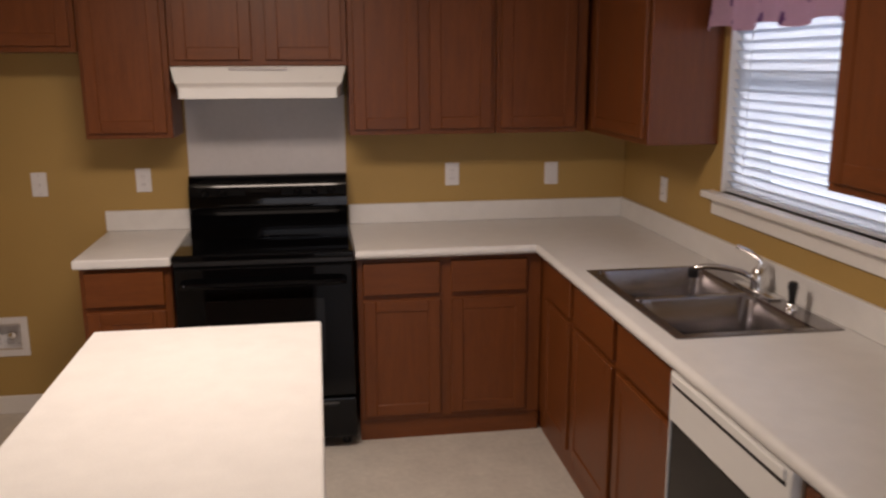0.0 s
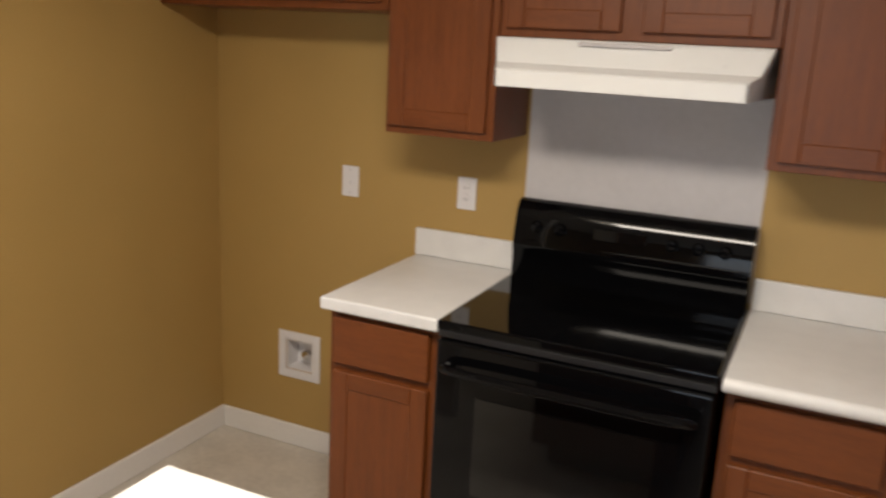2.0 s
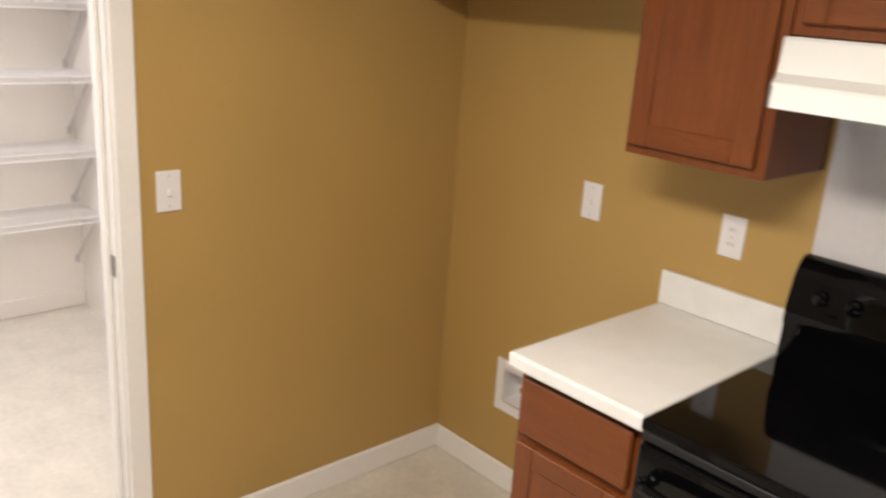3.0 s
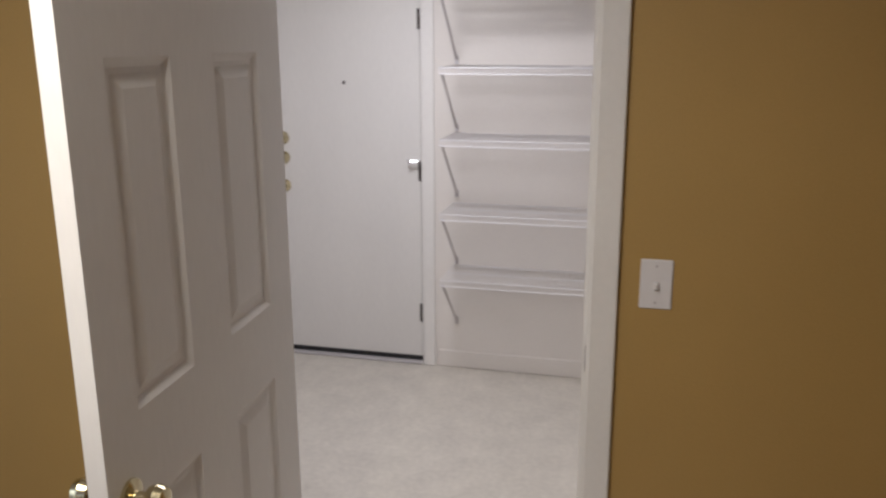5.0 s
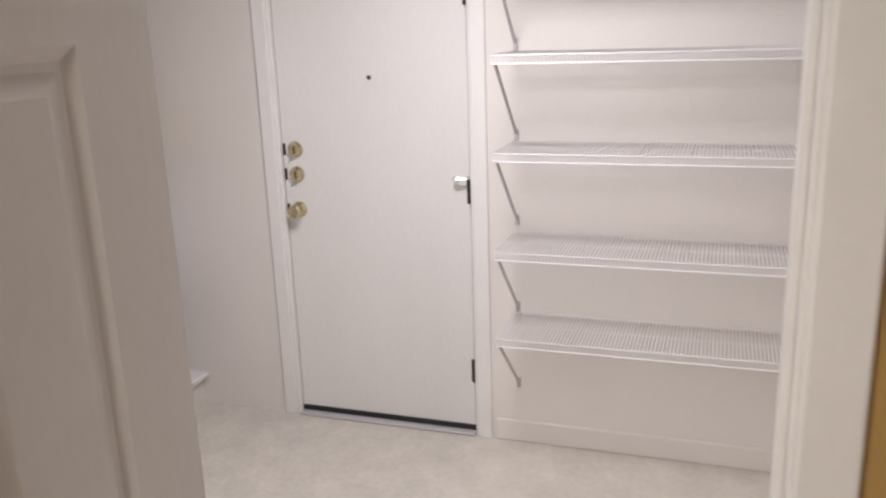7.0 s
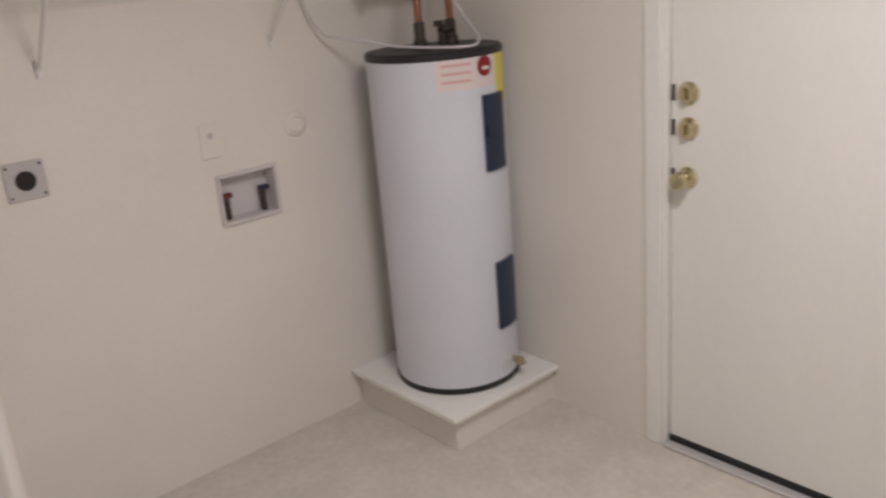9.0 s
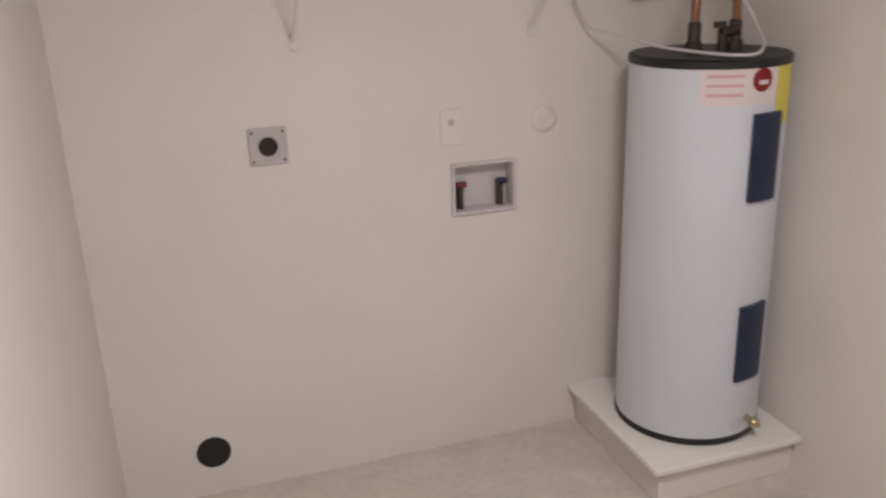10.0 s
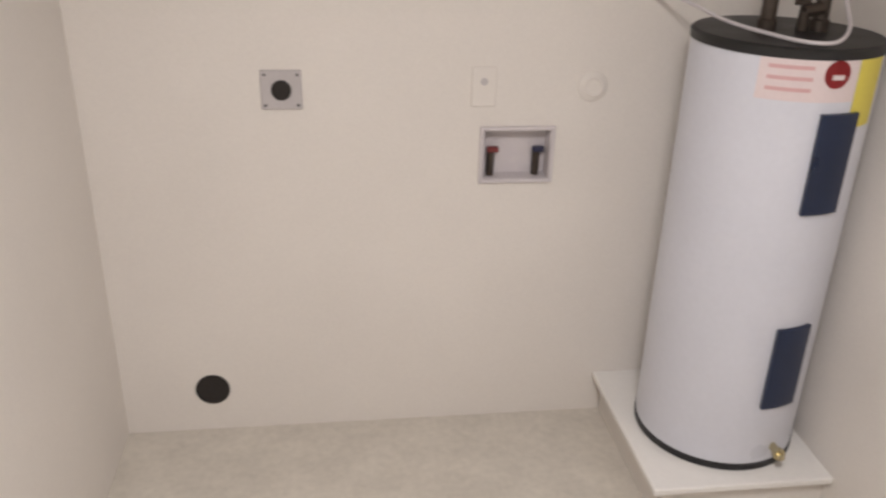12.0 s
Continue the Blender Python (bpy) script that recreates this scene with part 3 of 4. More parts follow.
# ---- island ----
isl = thing("kitchen_island", (-0.1, -2.3, 0), "kitchen island with a white laminate top and wood body", "kitchen island")
part("body", bx(-0.40, 0.185, -2.92, -1.70, 0.10, 0.872, 0.003), WOODV, isl)
part("toe_kick", bx(-0.34, 0.125, -2.86, -1.76, 0.0, 0.10, 0), WOODY, isl)
part("top", bx(-0.452, 0.235, -2.98, -1.635, 0.874, 0.914, 0.008, 3), LAMIN, isl)
for y0, y1 in ((-2.88, -2.33), (-2.29, -1.74)):
    part("side_panel", bx(0.185, 0.197, y0, y1, 0.14, 0.84, 0.003), WOODV, isl)

# ---- stove ----
st = thing("stove", (0, -0.35, 0), "black freestanding electric range with a glossy backguard", "stove")
part("body", bx(-0.378, 0.378, -0.63, -0.03, 0.05, 0.895, 0.004), BLACK, st)
part("cooktop", bx(-0.381, 0.381, -0.665, -0.03, 0.895, 0.922, 0.006, 3), BLACK, st, "glossy black cooktop")
# backguard: sloped face with a rounded top
bm = bmesh.new()
prof = [(-0.02, 0.92), (-0.092, 0.92), (-0.090, 1.005), (-0.097, 1.016), (-0.098, 1.03), (-0.095, 1.06), (-0.090, 1.09), (-0.083, 1.12), (-0.073, 1.147), (-0.060, 1.167), (-0.045, 1.177), (-0.02, 1.178)]
rings = [[bm.verts.new((x, y, z)) for y, z in prof] for x in (-0.379, -0.374, 0.374, 0.379)]
for a, b in zip(rings, rings[1:]):
    for i in range(len(prof)):
        j = (i + 1) % len(prof)
        bm.faces.new((a[i], a[j], b[j], b[i]))
bm.faces.new(rings[0])
bm.faces.new(rings[-1])
bmesh.ops.recalc_face_normals(bm, faces=bm.faces)
part("backguard", bm, BLACK, st, "glossy black control backguard", True)
for x in (-0.30, -0.22, 0.14, 0.22, 0.30):
    part("knob", cyl((x, -0.082, 1.10), (x, -0.108, 1.094), 0.019, 0.016, bev=0.003), BLACK, st, "black control knob", True)
part("display", bx(-0.11, 0.06, -0.0925, -0.08, 1.08, 1.118, 0.002), OVENG, st, "dark clock display")
part("oven_door", bx(-0.376, 0.376, -0.672, -0.632, 0.262, 0.868, 0.008, 3), BLACK, st)
part("oven_window", bx(-0.25, 0.25, -0.6745, -0.67, 0.42, 0.72, 0.001), OVENG, st, "dark glass oven window")
bm = tube(arc([(-0.33, -0.672, 0.80), (-0.31, -0.715, 0.80), (0, -0.722, 0.80), (0.31, -0.715, 0.80), (0.33, -0.672, 0.80)]), 0.013, 10)
part("door_handle", bm, BLACK, st, "curved black oven handle", True)
part("control_strip", bx(-0.378, 0.378, -0.66, -0.63, 0.872, 0.894, 0.003), BLACKM, st)
part("drawer", bx(-0.376, 0.376, -0.668, -0.632, 0.06, 0.25, 0.008, 3), BLACK, st)
part("drawer_lip", bx(-0.30, 0.30, -0.674, -0.666, 0.215, 0.232, 0.003), BLACKM, st)
for x in (-0.33, 0.33):
    for y in (-0.58, -0.08):
        part("foot", cyl((x, y, 0), (x, y, 0.055), 0.02, seg=12), BLACKM, st)

# ---- splash panel and hood ----
sp = thing("splash_panel", (0, -0.003, 0.93), "pale grey metal splash panel on the wall behind the stove", "splash panel")
part("sheet", bx(-0.381, 0.381, -0.004, 0, 0.93, 1.575, 0.001), SPLASH, sp)
hd = thing("range_hood", (0, -0.2, 1.56), "white enamel range hood under the cabinet", "range hood")
# canopy section (y, z, half width): it narrows towards the front lip
prof = [(-0.004, 1.698, 0.381), (-0.345, 1.698, 0.381), (-0.353, 1.692, 0.379), (-0.40, 1.628, 0.358), (-0.452, 1.612, 0.339), (-0.458, 1.606, 0.337), (-0.458, 1.563, 0.337),
        (-0.446, 1.563, 0.334), (-0.442, 1.598, 0.334), (-0.40, 1.604, 0.340), (-0.02, 1.604, 0.370), (-0.012, 1.563, 0.372), (-0.004, 1.563, 0.375)]
bm = bmesh.new()
rings = [[bm.verts.new((sgn * w, y, z)) for y, z, w in prof] for sgn in (-1, 1)]
for i in range(len(prof)):
    j = (i + 1) % len(prof)
    bm.faces.new((rings[0][i], rings[0][j], rings[1][j], rings[1][i]))
bmesh.ops.recalc_face_normals(bm, faces=bm.faces)
part("canopy", bm, HOODW, hd)
outer = [prof[k] for k in (0, 1, 2, 3, 4, 5, 6, 12)]
for sgn in (-1, 1):
    bm = bmesh.new()
    r0, r1 = [[bm.verts.new((sgn * (w + d), y, z)) for y, z, w in outer] for d in (-0.004, 0.001)]
    for i in range(len(outer)):
        j = (i + 1) % len(outer)
        bm.faces.new((r0[i], r0[j], r1[j], r1[i]))
    mid = [sum((v.co for v in r), Vector()) / len(r) for r in (r0, r1)]
    for r, m in zip((r0, r1), mid):
        c = bm.verts.new(m)
        for i in range(len(r)):
            bm.faces.new((r[i], r[(i + 1) % len(r)], c))
    bmesh.ops.recalc_face_normals(bm, faces=bm.faces)
    part("side_panel", bm, HOODW, hd)
part("vent_strip", bx(-0.13, 0.12, -0.372, -0.358, 1.682, 1.692, 0.001), GREYP, hd, "grey slotted vent strip")
part("filter", bx(-0.2, 0.2, -0.36, -0.08, 1.598, 1.606, 0.001), GREYP, hd)

# ---- sink ----
sk = thing("sink", (1.53, -1.57, 0.914), "double-bowl stainless steel drop-in sink in the counter", "sink")
def bowl(y0, y1):
    bm = bmesh.new()
    x0, x1 = SX0 + 0.035, SX1 - 0.085
    loops = []
    for inset, z in ((0.0, 0.918), (0.006, 0.910), (0.02, 0.77), (0.045, 0.748), (0.05, 0.747)):
        pts = []
        a0, a1, b0, b1 = x0 + inset, x1 - inset, y0 + inset, y1 - inset
        r = 0.05
        for cx, cy, s in ((a1 - r, b1 - r, 0), (a0 + r, b1 - r, 90), (a0 + r, b0 + r, 180), (a1 - r, b0 + r, 270)):
            for k in range(5):
                a = radians(s + k * 22.5)
                pts.append((cx + r * math.cos(a), cy + r * math.sin(a), z))
        loops.append([bm.verts.new(p) for p in pts])
    for a, b in zip(loops, loops[1:]):
        for i in range(20):
            bm.faces.new((a[i], a[(i + 1) % 20], b[(i + 1) % 20], b[i]))
    bm.faces.new(loops[-1])
    bmesh.ops.recalc_face_normals(bm, faces=bm.faces)
    for f in bm.faces:
        f.normal_flip()
    return bm
ym = (SY0 + SY1) / 2
for y0, y1 in ((SY0 + 0.03, ym - 0.015), (ym + 0.015, SY1 - 0.03)):
    part("bowl", bowl(y0, y1), STEEL, sk, "deep brushed steel bowl", True)
    part("drain", turned([(0.042, 0), (0.042, 0.003), (0.03, 0.004), (0.028, 0.001)], ((SX0 + SX1 - 0.05) / 2, (y0 + y1) / 2, 0.748), "z", 20), CHROME, sk, "round chrome drain", True)
rim = bx(SX0, SX0 + 0.036, SY0, SY1, 0.914, 0.9195, 0.002)
bx(SX1 - 0.086, SX1, SY0, SY1, 0.914, 0.9195, 0.002, bm=rim)
for y0, y1 in ((SY0, SY0 + 0.031), (ym - 0.016, ym + 0.016), (SY1 - 0.031, SY1)):
    bx(SX0 + 0.036, SX1 - 0.086, y0, y1, 0.914, 0.9193, 0.002, bm=rim)
part("rim", rim, STEEL, sk)

fa = thing("faucet", (SX1 - 0.045, ym, 0.92), "chrome single-lever kitchen faucet on the sink", "faucet")
fx, fy = SX1 - 0.045, ym + 0.02
part("base_plate", bx(fx - 0.026, fx + 0.026, fy - 0.12, fy + 0.12, 0.919, 0.930, 0.005, 2), CHROME, fa, smooth=True)
part("column", turned([(0.025, 0), (0.024, 0.04), (0.02, 0.065), (0.012, 0.075)], (fx, fy, 0.929), "z", 20), CHROME, fa, smooth=True)
part("spout", tube(arc([(fx, fy, 0.96), (fx - 0.05, fy + 0.03, 0.985), (fx - 0.12, fy + 0.075, 0.995), (fx - 0.175, fy + 0.11, 0.985), (fx - 0.185, fy + 0.117, 0.965)]), 0.011, 12), CHROME, fa, smooth=True)
part("aerator", turned([(0.014, 0.0), (0.019, 0.004), (0.019, 0.03), (0.012, 0.038)], (fx - 0.185, fy + 0.117, 0.948), "z", 18), BLACKM, fa, "black spout tip", True)
part("lever", tube(arc([(fx, fy, 1.0), (fx + 0.005, fy, 1.03), (fx - 0.02, fy + 0.02, 1.055), (fx - 0.06, fy + 0.05, 1.075)]), 0.008, 10), CHROME, fa, smooth=True)
sy = ym - 0.20
spr = thing("sink_sprayer", (fx, sy, 0.92), "dark side sprayer in a chrome collar on the sink", "sprayer")
part("collar", turned([(0.02, 0), (0.018, 0.012), (0.013, 0.02)], (fx, sy, 0.919), "z", 18), CHROME, spr, smooth=True)
part("head", turned([(0.011, 0), (0.012, 0.03), (0.017, 0.06), (0.014, 0.075), (0.004, 0.078)], (fx, sy, 0.936), "z", 18), BLACKM, spr, "black spray head", smooth=True)

# ---- dishwasher ----
dw = thing("dishwasher", (1.53, -2.40, 0), "built-in dishwasher with white control panel and black door", "dishwasher")
part("tub", bx(1.245, XR - 0.01, -2.711, -2.089, 0.09, 0.870, 0.002), BLACKM, dw)
part("control_panel", bx(1.205, 1.245, -2.709, -2.091, 0.715, 0.866, 0.008, 3), HOODW, dw, "white control panel")
part("handle_ledge", bx(1.197, 1.207, -2.69, -2.11, 0.835, 0.862, 0.003), HOODW, dw)
# Black strip set proud of the panel, painting the shade of a recess.
part("recess_shade", bx(1.2035, 1.2055, -2.69, -2.11, 0.822, 0.832, 0), BLACKM, dw, "thin black strip painting a shaded finger recess")
part("door_panel", bx(1.215, 1.245, -2.706, -2.094, 0.20, 0.710, 0.004), BLACK, dw, "glossy black door panel")
part("side_trim", bx(1.21, 1.245, -2.094, -2.0895, 0.10, 0.715, 0), HOODW, dw)
part("kick_plate", bx(1.27, 1.29, -2.706, -2.094, 0.0, 0.19, 0.002), BLACKM, dw)

# ---- window over the sink ----
wi = thing("window_1", (XR, (WY0 + WY1) / 2, WZ0), "white framed kitchen window with mini blinds", "window", kind="structure")
for y0, y1, z0, z1 in ((WY0, WY0 + 0.05, WZ0, WZ1), (WY1 - 0.05, WY1, WZ0, WZ1), (WY0 + 0.05, WY1 - 0.05, WZ0, WZ0 + 0.05), (WY0 + 0.05, WY1 - 0.05, WZ1 - 0.05, WZ1), (WY0 + 0.05, WY1 - 0.05, 1.65, 1.69)):
    part("window_frame", bx(XR + 0.06, XR + 0.10, y0, y1, z0, z1, 0.003), TRIM, wi)
for z0, z1 in ((WZ0 + 0.05, 1.65), (1.69, WZ1 - 0.05)):
    g = part("pane", bx(XR + 0.078, XR + 0.082, WY0 + 0.05, WY1 - 0.05, z0, z1, 0), GLASS, wi)
    g.visible_shadow = False
part("window_sill", bx(XR - 0.055, XR + 0.06, WY0 - 0.07, WY1 + 0.07, WZ0 - 0.028, WZ0, 0.006, 2), TRIM, wi)
part("apron", bx(XR - 0.018, XR, WY0 - 0.04, WY1 + 0.04, WZ0 - 0.095, WZ0 - 0.028, 0.004), TRIM, wi)
for y0, y1 in ((WY0, WY0 + 0.008), (WY1 - 0.008, WY1)):
    part("reveal", bx(XR, XR + 0.06, y0, y1, WZ0, WZ1, 0), TRIM, wi)
bl = thing("window_blind", (XR + 0.03, (WY0 + WY1) / 2, WZ0), "white horizontal mini blind, lowered and half open", "blind")
part("head_rail", bx(XR + 0.012, XR + 0.045, WY0 + 0.012, WY1 - 0.012, WZ1 - 0.035, WZ1 - 0.002, 0.003), BLIND, bl)
slat_bm = bmesh.new()
for k, (dx, dz) in enumerate(((-0.0125, 0.019), (-0.0055, 0.0095), (0.0045, -0.006), (0.0115, -0.019))):
    slat_bm.verts.new((dx, WY0 + 0.014, dz))
    slat_bm.verts.new((dx, WY1 - 0.014, dz))
slat_bm.verts.ensure_lookup_table()
for k in range(3):
    a = slat_bm.verts
    slat_bm.faces.new((a[2 * k], a[2 * k + 1], a[2 * k + 3], a[2 * k + 2]))
bmesh.ops.solidify(slat_bm, geom=slat_bm.faces[:], thickness=0.0012)
slat_me = bpy.data.meshes.new("slat")
slat_bm.to_mesh(slat_me)
slat_bm.free()
slat_me.materials.append(BLIND)
z = WZ0 + 0.03
while z < WZ1 - 0.05:
    s = new("slat", slat_me)
    s.parent = bl
    s.matrix_parent_inverse = bl.matrix_basis.inverted()
    s.matrix_basis = Matrix.Translation((XR + 0.030, 0, z))
    z += 0.036
part("bottom_rail", bx(XR + 0.014, XR + 0.044, WY0 + 0.014, WY1 - 0.014, WZ0 + 0.003, WZ0 + 0.018, 0.003), BLIND, bl)
for y in (WY0 + 0.15, WY1 - 0.15):
    part("cord", cyl((XR + 0.008, y, WZ0 + 0.01), (XR + 0.008, y, WZ1 - 0.03), 0.0015, seg=6), BLIND, bl)

va = thing("window_valance", (XR - 0.05, (WY0 + WY1) / 2, 1.83), "pink gathered fabric valance with purple floral print", "valance")
def cloth(y0, y1, z0, z1, out):
    bm = bmesh.new()
    nu, nv = 70, 10
    grid = []
    for i in range(nu + 1):
        u = i / nu
        row = []
        for j in range(nv + 1):
            v = j / nv
            wave = math.sin(u * 46) * 0.012 * (0.5 + v) + math.sin(u * 17 + 1.3) * 0.008
            zz = z1 + (z0 - z1) * v + (0.012 * math.sin(u * 23) if j == nv else 0)
            row.append(bm.verts.new((XR - out - 0.03 * v + wave, y0 + (y1 - y0) * u, zz)))
        grid.append(row)
    for i in range(nu):
        for j in range(nv):
            bm.faces.new((grid[i][j], grid[i + 1][j], grid[i + 1][j + 1], grid[i][j + 1]))
    bmesh.ops.solidify(bm, geom=bm.faces[:], thickness=0.002)
    return bm
part("cloth", cloth(WY0 - 0.06, WY1 + 0.07, 1.83, 2.16, 0.05), FABRIC, va, smooth=True)
part("rod", cyl((XR - 0.05, WY0 - 0.09, 2.14), (XR - 0.05, WY1 + 0.09, 2.14), 0.008, seg=12), TRIM, va)

# ---- icemaker box in the fridge space ----
ib = thing("water_supply_box", (-1.30, 0, 0.40), "white recessed water supply box low on the wall", "supply box")
bm = bx(-1.40, -1.365, -0.008, 0, 0.30, 0.50, 0.002)
bx(-1.235, -1.20, -0.008, 0, 0.30, 0.50, 0.002, bm=bm)
bx(-1.365, -1.235, -0.008, 0, 0.30, 0.335, 0.002, bm=bm)
bx(-1.365, -1.235, -0.008, 0, 0.465, 0.50, 0.002, bm=bm)
part("frame", bm, PLATE, ib)
part("recess", bx(-1.361, -1.239, 0.072, 0.076, 0.339, 0.461, 0), PLATE, ib, "white recessed back")
for x0, x1, z0, z1 in ((-1.3615, -1.3585, 0.3385, 0.4615), (-1.2415, -1.2385, 0.3385, 0.4615), (-1.3585, -1.2415, 0.3385, 0.3415), (-1.3585, -1.2415, 0.4585, 0.4615)):
    part("side", bx(x0, x1, -0.002, 0.072, z0, z1, 0), PLATE, ib)
part("valve", turned([(0.012, 0), (0.012, -0.02), (0.018, -0.022), (0.018, -0.035), (0.006, -0.036)], (-1.285, 0.05, 0.40), "y", 16), CHROME, ib, "small chrome valve", True)

# ---- patio door behind ----
pd = thing("window_2", ((PX0 + PX1) / 2, YR, 0), "white framed sliding glass patio door", "window", kind="structure")
for x0, x1, z0, z1 in ((PX0, PX0 + 0.06, 0, 2.05), (PX1 - 0.06, PX1, 0, 2.05), (0.37, 0.43, 0.05, 2.0), (PX0 + 0.06, PX1 - 0.06, 0, 0.05), (PX0 + 0.06, PX1 - 0.06, 2.0, 2.05)):
    part("window_frame", bx(x0, x1, YR - 0.10, YR - 0.06, z0, z1, 0.003), TRIM, pd)
for x0, x1 in ((PX0 + 0.06, 0.37), (0.43, PX1 - 0.06)):
    g = part("pane", bx(x0, x1, YR - 0.082, YR - 0.078, 0.05, 2.0, 0), GLASS, pd)
    g.visible_shadow = False

struct("ground", bx(-60, 60, -60, 60, -0.30, -0.125, 0), mat("lawn", (0.07, 0.09, 0.035), 0.9, spread=0.3, scale=2, fine=30), "dull green lawn outside the house", "ground")

# ---- water heater and its stand ----
PXa, PXb, PYa, PYb, PZ = XW, -3.355, YS, -3.55, 0.152
pe = thing("heater_stand", ((PXa + PXb) / 2, (PYa + PYb) / 2, 0), "low white wooden stand under the water heater", "stand")
part("box", bx(PXa, PXb - 0.035, PYa, PYb - 0.035, 0, PZ - 0.022, 0.002), CREAM, pe)
part("top_board", bx(PXa, PXb, PYa, PYb, PZ - 0.022, PZ, 0.003), TRIM, pe)

TX, TY, TR = -3.645, -3.842, 0.233
wh = thing("water_heater", (TX, TY, PZ), "tall white electric water heater on a low stand", "water heater")
part("base_ring", turned([(TR - 0.004, 0.0), (TR + 0.002, 0.0), (TR + 0.002, 0.02), (TR - 0.004, 0.024)], (TX, TY, PZ), "z", 48), BLACKM, wh, "black base ring", True)
part("jacket", turned([(TR - 0.001, 0.022), (TR, 0.03), (TR, 1.175), (TR - 0.001, 1.18)], (TX, TY, PZ), "z", 64), TANK, wh, "white enamel jacket", True)
part("lid", turned([(TR + 0.0025, 1.178), (TR + 0.003, 1.198), (TR - 0.004, 1.204), (0.05, 1.208)], (TX, TY, PZ), "z", 48), BLACKM, wh, "dark lid", True)


def curved(a0, a1, z0, z1, out, steps=8):
    """A thin sheet that lies on the round jacket, between two bearings in degrees."""
    bm = bmesh.new()
    grid = []
    for i in range(steps + 1):
        a = radians(a0 + (a1 - a0) * i / steps)
        grid.append([[bm.verts.new((TX + (TR + o) * math.cos(a), TY + (TR + o) * math.sin(a), z)) for z in (z0, z1)] for o in (0.0005, out)])
    for g, h in zip(grid, grid[1:]):
        bm.faces.new((g[1][0], h[1][0], h[1][1], g[1][1]))
        bm.faces.new((g[0][1], g[1][1], h[1][1], h[0][1]))
        bm.faces.new((g[0][0], h[0][0], h[1][0], g[1][0]))
    for g in (grid[0], grid[-1]):
        bm.faces.new((g[0][0], g[1][0], g[1][1], g[0][1]))
    bmesh.ops.recalc_face_normals(bm, faces=bm.faces)
    return bm


PANEL_A = 99
part("access_panel", curved(PANEL_A - 11, PANEL_A + 14, 0.95, 1.205, 0.012), NAVY, wh, "navy blue access cover")
part("access_panel", curved(PANEL_A - 8, PANEL_A + 18, 0.37, 0.62, 0.012), NAVY, wh, "navy blue access cover")
lb = part("label", curved(49, 107, 1.232, 1.338, 0.0015, 18), LABEL, wh, "pale printed paper label")
bm = bmesh.new()
mid = bm.verts.new((TX + (TR + 0.003) * math.cos(radians(93)), TY + (TR + 0.003) * math.sin(radians(93)), 1.298))
ring = []
for k in range(24):
    a, b = radians(93 + 8.0 * math.cos(2 * math.pi * k / 24)), 0.033 * math.sin(2 * math.pi * k / 24)
    ring.append(bm.verts.new((TX + (TR + 0.003) * math.cos(a), TY + (TR + 0.003) * math.sin(a), 1.298 + b)))
for k in range(24):
    bm.faces.new((mid, ring[k], ring[(k + 1) % 24]))
bmesh.ops.solidify(bm, geom=bm.faces[:], thickness=0.001)
part("emblem", bm, RED, lb, "round red emblem")
part("emblem_bar", curved(90, 97, 1.286, 1.297, 0.0052, 4), LABEL, lb)
for k in range(3):
    part("print_bar", curved(54, 79, 1.255 + 0.026 * k, 1.264 + 0.026 * k, 0.0025, 6), PINKINK, lb)
part("energy_label", curved(108, 132, 1.165, 1.34, 0.0015, 8), YELLOW, wh, "yellow energy label")
va_x, va_y = TX + (TR - 0.002) * math.cos(radians(110)), TY + (TR - 0.002) * math.sin(radians(110))
part("drain_valve", turned([(0.012, 0), (0.012, 0.03), (0.018, 0.032), (0.018, 0.045), (0.009, 0.046), (0.009, 0.06)], (va_x, va_y, PZ + 0.07), "y", 14), BRASS, wh, "brass drain valve", True)
top_z = PZ + 1.205
pipes = thing("water_pipes", (TX, TY, top_z), "bent copper water pipes above the heater", "pipes")
part("pipe", tube(arc([(TX + 0.07, TY + 0.02, top_z - 0.02), (TX + 0.07, TY + 0.02, top_z + 0.12), (TX + 0.06, TY + 0.01, top_z + 0.17), (TX + 0.025, TY - 0.02, top_z + 0.235), (TX + 0.02, TY - 0.03, top_z + 0.33), (TX + 0.02, TY - 0.03, H)]), 0.0125, 12), COPPER, pipes, smooth=True)
part("pipe", tube(arc([(TX - 0.07, TY + 0.02, top_z - 0.02), (TX - 0.07, TY + 0.02, top_z + 0.12), (TX - 0.06, TY + 0.01, top_z + 0.24), (TX - 0.06, TY, top_z + 0.33), (TX - 0.06, TY, H)]), 0.0125, 12), COPPER, pipes, smooth=True)
for dx in (0.07, -0.07):
    part("coupling", turned([(0.012, 0), (0.024, 0.0), (0.024, 0.03), (0.019, 0.034), (0.019, 0.085), (0.0135, 0.09)], (TX + dx, TY + 0.02, top_z - 0.001), "z", 14), HINGE, pipes, "dark tarnished coupling", True)
part("cross_pipe", tube([(TX - 0.062, TY + 0.002, top_z + 0.265), (TX + 0.025, TY - 0.015, top_z + 0.262), (TX + 0.16, TY - 0.06, top_z + 0.255)], 0.0125, 10), COPPER, pipes, smooth=True)
part("end_valve", turned([(0.014, -0.025), (0.02, -0.02), (0.02, 0.02), (0.012, 0.026)], (TX + 0.165, TY - 0.062, top_z + 0.25), "z", 12), HINGE, pipes, "dark end valve", True)
part("branch_pipe", tube([(TX + 0.165, TY - 0.062, top_z + 0.255), (TX + 0.17, YS + 0.002, top_z + 0.255)], 0.0125, 10), COPPER, pipes, smooth=True)
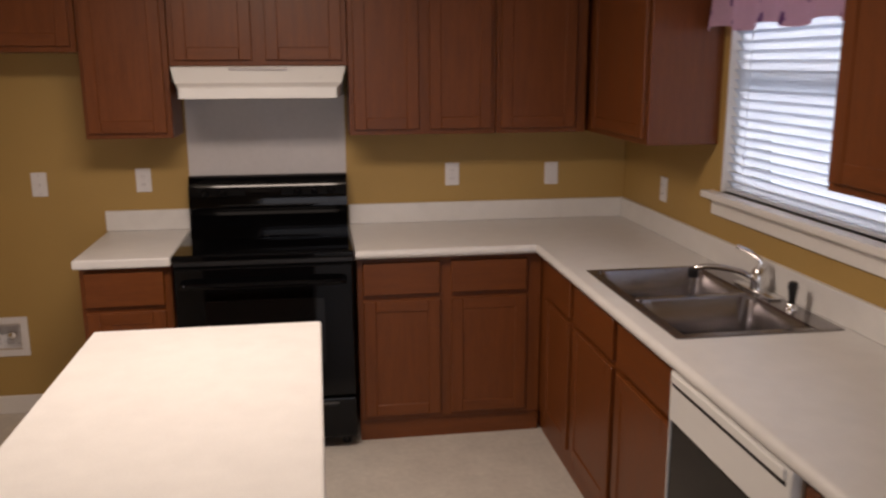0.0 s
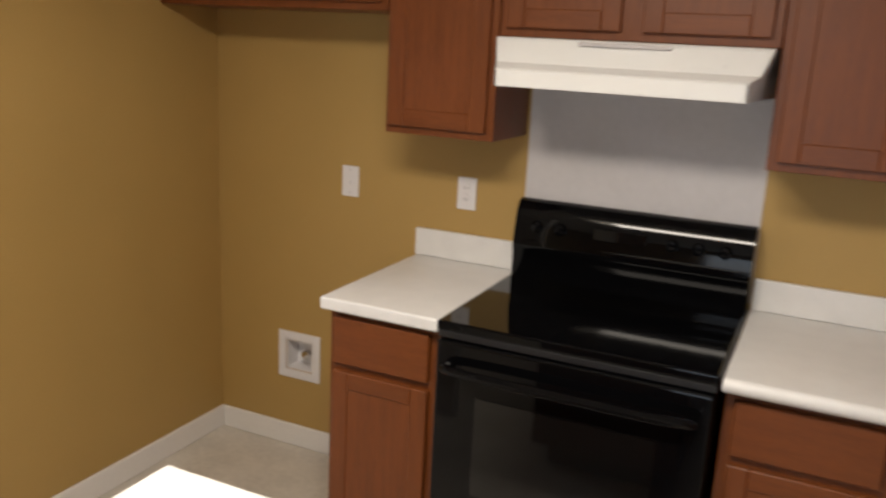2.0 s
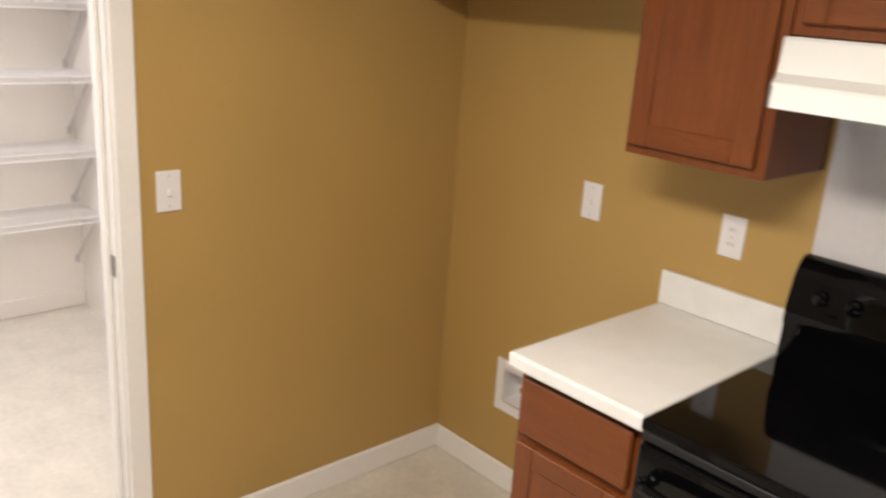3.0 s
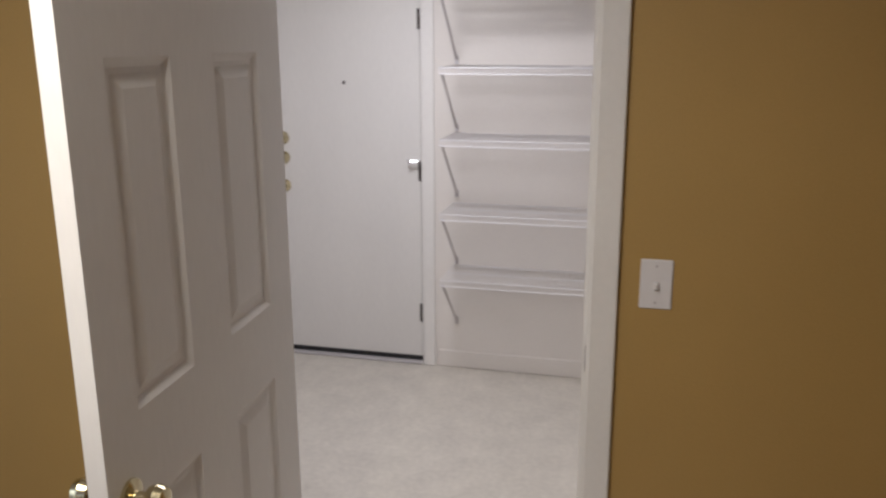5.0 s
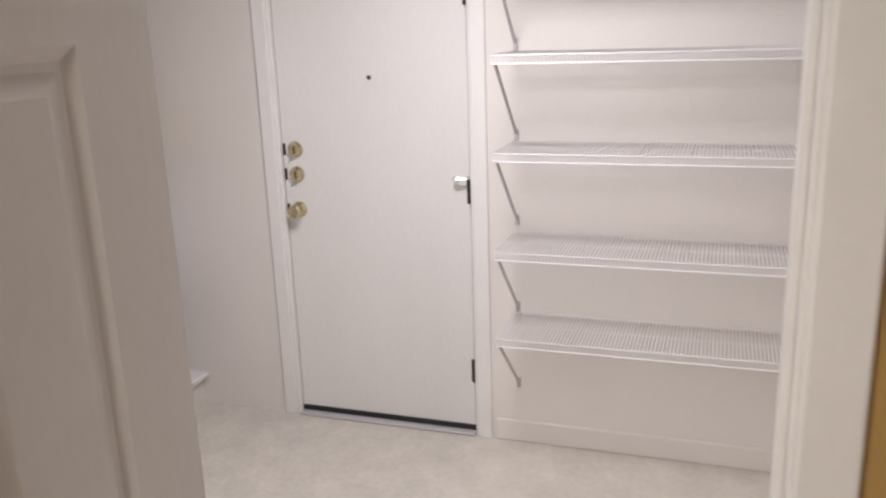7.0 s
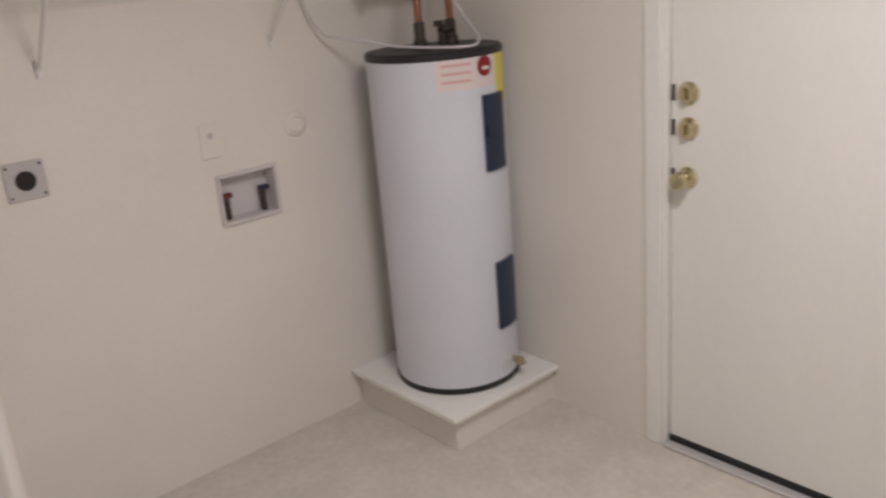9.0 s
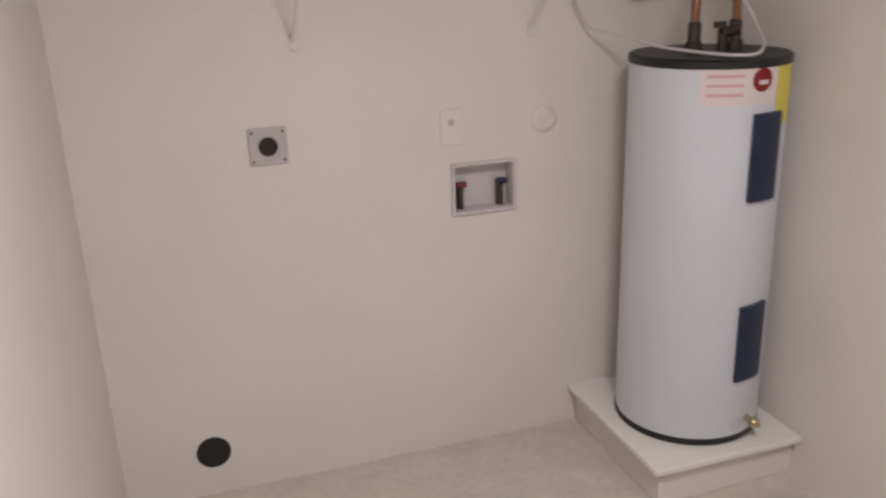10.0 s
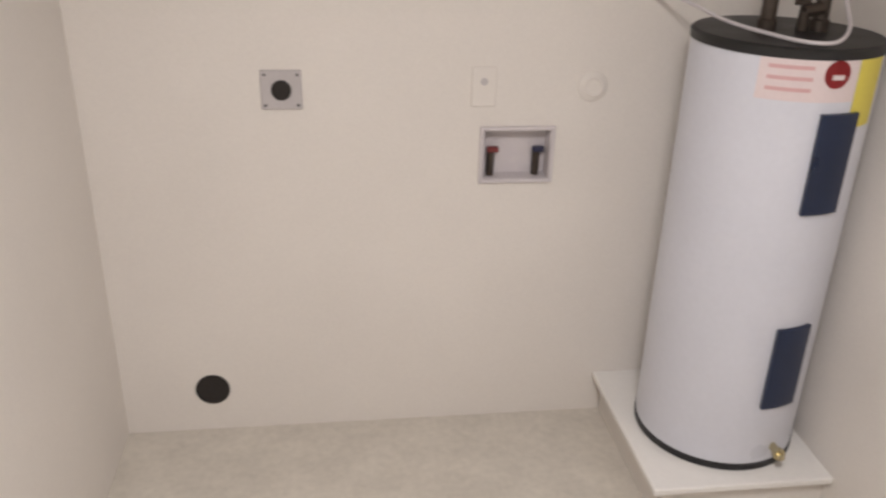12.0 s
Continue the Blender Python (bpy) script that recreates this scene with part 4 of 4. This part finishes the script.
rv = thing("relief_valve", (TX - 0.02, TY + 0.03, top_z), "dark brass relief valve standing on the heater lid", "valve")
part("stem", cyl((TX - 0.02, TY + 0.03, top_z + 0.004), (TX - 0.02, TY + 0.03, top_z + 0.05), 0.014, seg=12), HINGE, rv)
part("body", cyl((TX - 0.015, TY + 0.03, top_z + 0.05), (TX - 0.062, TY + 0.03, top_z + 0.06), 0.017, seg=12), HINGE, rv)
part("lever", bx(TX - 0.03, TX + 0.012, TY + 0.024, TY + 0.036, top_z + 0.066, top_z + 0.086, 0.003), HINGE, rv)
cb = thing("power_cable", (TX, TY, top_z), "pale grey power cable drooping over the heater lid", "cable")
part("cable", tube(arc([(TX + 0.26, YS + 0.05, 1.42), (TX + 0.21, TY - 0.14, top_z + 0.045), (TX + 0.16, TY - 0.01, top_z + 0.02), (TX + 0.10, TY + 0.12, top_z + 0.010), (TX + 0.05, TY + 0.195, top_z + 0.007), (TX - 0.01, TY + 0.205, top_z + 0.009), (TX - 0.06, TY + 0.165, top_z + 0.03), (TX - 0.09, TY + 0.10, top_z + 0.06), (TX - 0.095, TY + 0.05, top_z + 0.11), (TX - 0.075, TY + 0.03, top_z + 0.15)], 8), 0.005, 8), BOXP, cb, smooth=True)
wc = thing("wall_cable", (TX + 0.32, YS, 1.5), "thin grey cable hanging loose on the laundry wall", "cable")
part("cable", tube(arc([(TX + 0.24, YS + 0.012, H - 0.3), (TX + 0.33, YS + 0.012, 1.75), (TX + 0.325, YS + 0.02, 1.58), (TX + 0.29, YS + 0.03, 1.47), (TX + 0.26, YS + 0.05, 1.42)], 8), 0.0035, 6), GREYP, wc, smooth=True)

# ---- laundry wall ----
def round_hole(name, x, z, r, label, category):
    t = thing(name, (x, YS, z), label, category)
    part("sleeve", turned([(r + 0.004, 0), (r + 0.004, 0.004), (r - 0.002, 0.004), (r - 0.003, 0.001)], (x, YS, z), "y", 28), HOLE, t, smooth=True)
    # Flat black disc on the wall; its colour paints the duct's shaded depth.
    part("duct_shade", turned([(r - 0.003, 0.0015), (r * 0.5, 0.002), (0.002, 0.002)], (x, YS, z), "y", 28), HOLE, t, "flat black disc painted as the dark inside of the duct")
    return t


round_hole("dryer_vent", -2.09, 0.155, 0.05, "dark round dryer vent opening low on the wall", "vent")
do = thing("dryer_outlet", (-2.36, YS, 1.134), "grey square dryer power outlet with a black socket", "outlet")
part("cover", bx(-2.36 - 0.056, -2.36 + 0.056, YS, YS + 0.008, 1.079, 1.189, 0.002), GREYP, do)
part("socket", turned([(0.028, 0.008), (0.028, 0.012), (0.025, 0.013), (0.004, 0.0125)], (-2.36, YS, 1.134), "y", 24), HOLE, do, "round black socket", True)
for dx, dz in ((-0.045, 0.043), (0.045, -0.043), (0.045, 0.043), (-0.045, -0.043)):
    part("screw", cyl((-2.36 + dx, YS + 0.008, 1.134 + dz), (-2.36 + dx, YS + 0.0095, 1.134 + dz), 0.004, seg=8), HOLE, do)
wb = thing("washer_box", ((WBx0 + WBx1) / 2, YS, WBz0), "grey recessed washer hookup box with two valves", "supply box")
bm = bx(WBx0, WBx0 + 0.012, YS, YS + 0.012, WBz0, WBz1, 0.002)
bx(WBx1 - 0.012, WBx1, YS, YS + 0.012, WBz0, WBz1, 0.002, bm=bm)
bx(WBx0 + 0.012, WBx1 - 0.012, YS, YS + 0.012, WBz0, WBz0 + 0.012, 0.002, bm=bm)
bx(WBx0 + 0.012, WBx1 - 0.012, YS, YS + 0.012, WBz1 - 0.012, WBz1, 0.002, bm=bm)
part("frame", bm, BOXP, wb)
part("back", bx(WBx0 + 0.011, WBx1 - 0.011, YS - 0.058, YS - 0.054, WBz0 + 0.011, WBz1 - 0.011, 0), BOXP, wb)
for x0, x1, z0, z1 in ((WBx0 + 0.0105, WBx0 + 0.0135, WBz0 + 0.0105, WBz1 - 0.0105), (WBx1 - 0.0135, WBx1 - 0.0105, WBz0 + 0.0105, WBz1 - 0.0105),
                       (WBx0 + 0.0135, WBx1 - 0.0135, WBz0 + 0.0105, WBz0 + 0.0135), (WBx0 + 0.0135, WBx1 - 0.0135, WBz1 - 0.0135, WBz1 - 0.0105)):
    part("side", bx(x0, x1, YS - 0.054, YS + 0.002, z0, z1, 0), BOXP, wb)
for x, m, lab in ((WBx1 - 0.04, VALVER, "red valve handle"), (WBx0 + 0.045, BLUEV, "dark blue valve handle")):
    v = part("valve", cyl((x, YS - 0.03, WBz0 + 0.0137), (x, YS - 0.03, WBz0 + 0.085), 0.012, seg=14), HINGE, wb, "dark brass hose valve")
    part("handle", bx(x - 0.024, x + 0.012, YS - 0.04, YS - 0.02, WBz0 + 0.085, WBz0 + 0.102, 0.003), m, v, lab)
cp = thing("pipe_cover", (-3.25, YS, 1.14), "cream painted round cover on the laundry wall", "pipe cover")
part("disc", turned([(0.045, 0), (0.045, 0.006), (0.038, 0.011), (0.002, 0.012)], (-3.25, YS, 1.14), "y", 28), CREAM, cp, smooth=True)
part("rim", turned([(0.028, 0.011), (0.028, 0.016), (0.024, 0.016), (0.022, 0.0118)], (-3.25, YS, 1.14), "y", 28), CREAM, cp, smooth=True)
blank = plate("blank_plate", (-2.93, YS, 1.14), 180, "cream painted blank cover plate on the laundry wall", "blank", CREAM)
part("knockout", cyl((-2.93, YS + 0.0055, 1.155), (-2.93, YS + 0.0075, 1.155), 0.011, seg=14), GREYP, blank, "small grey knockout")
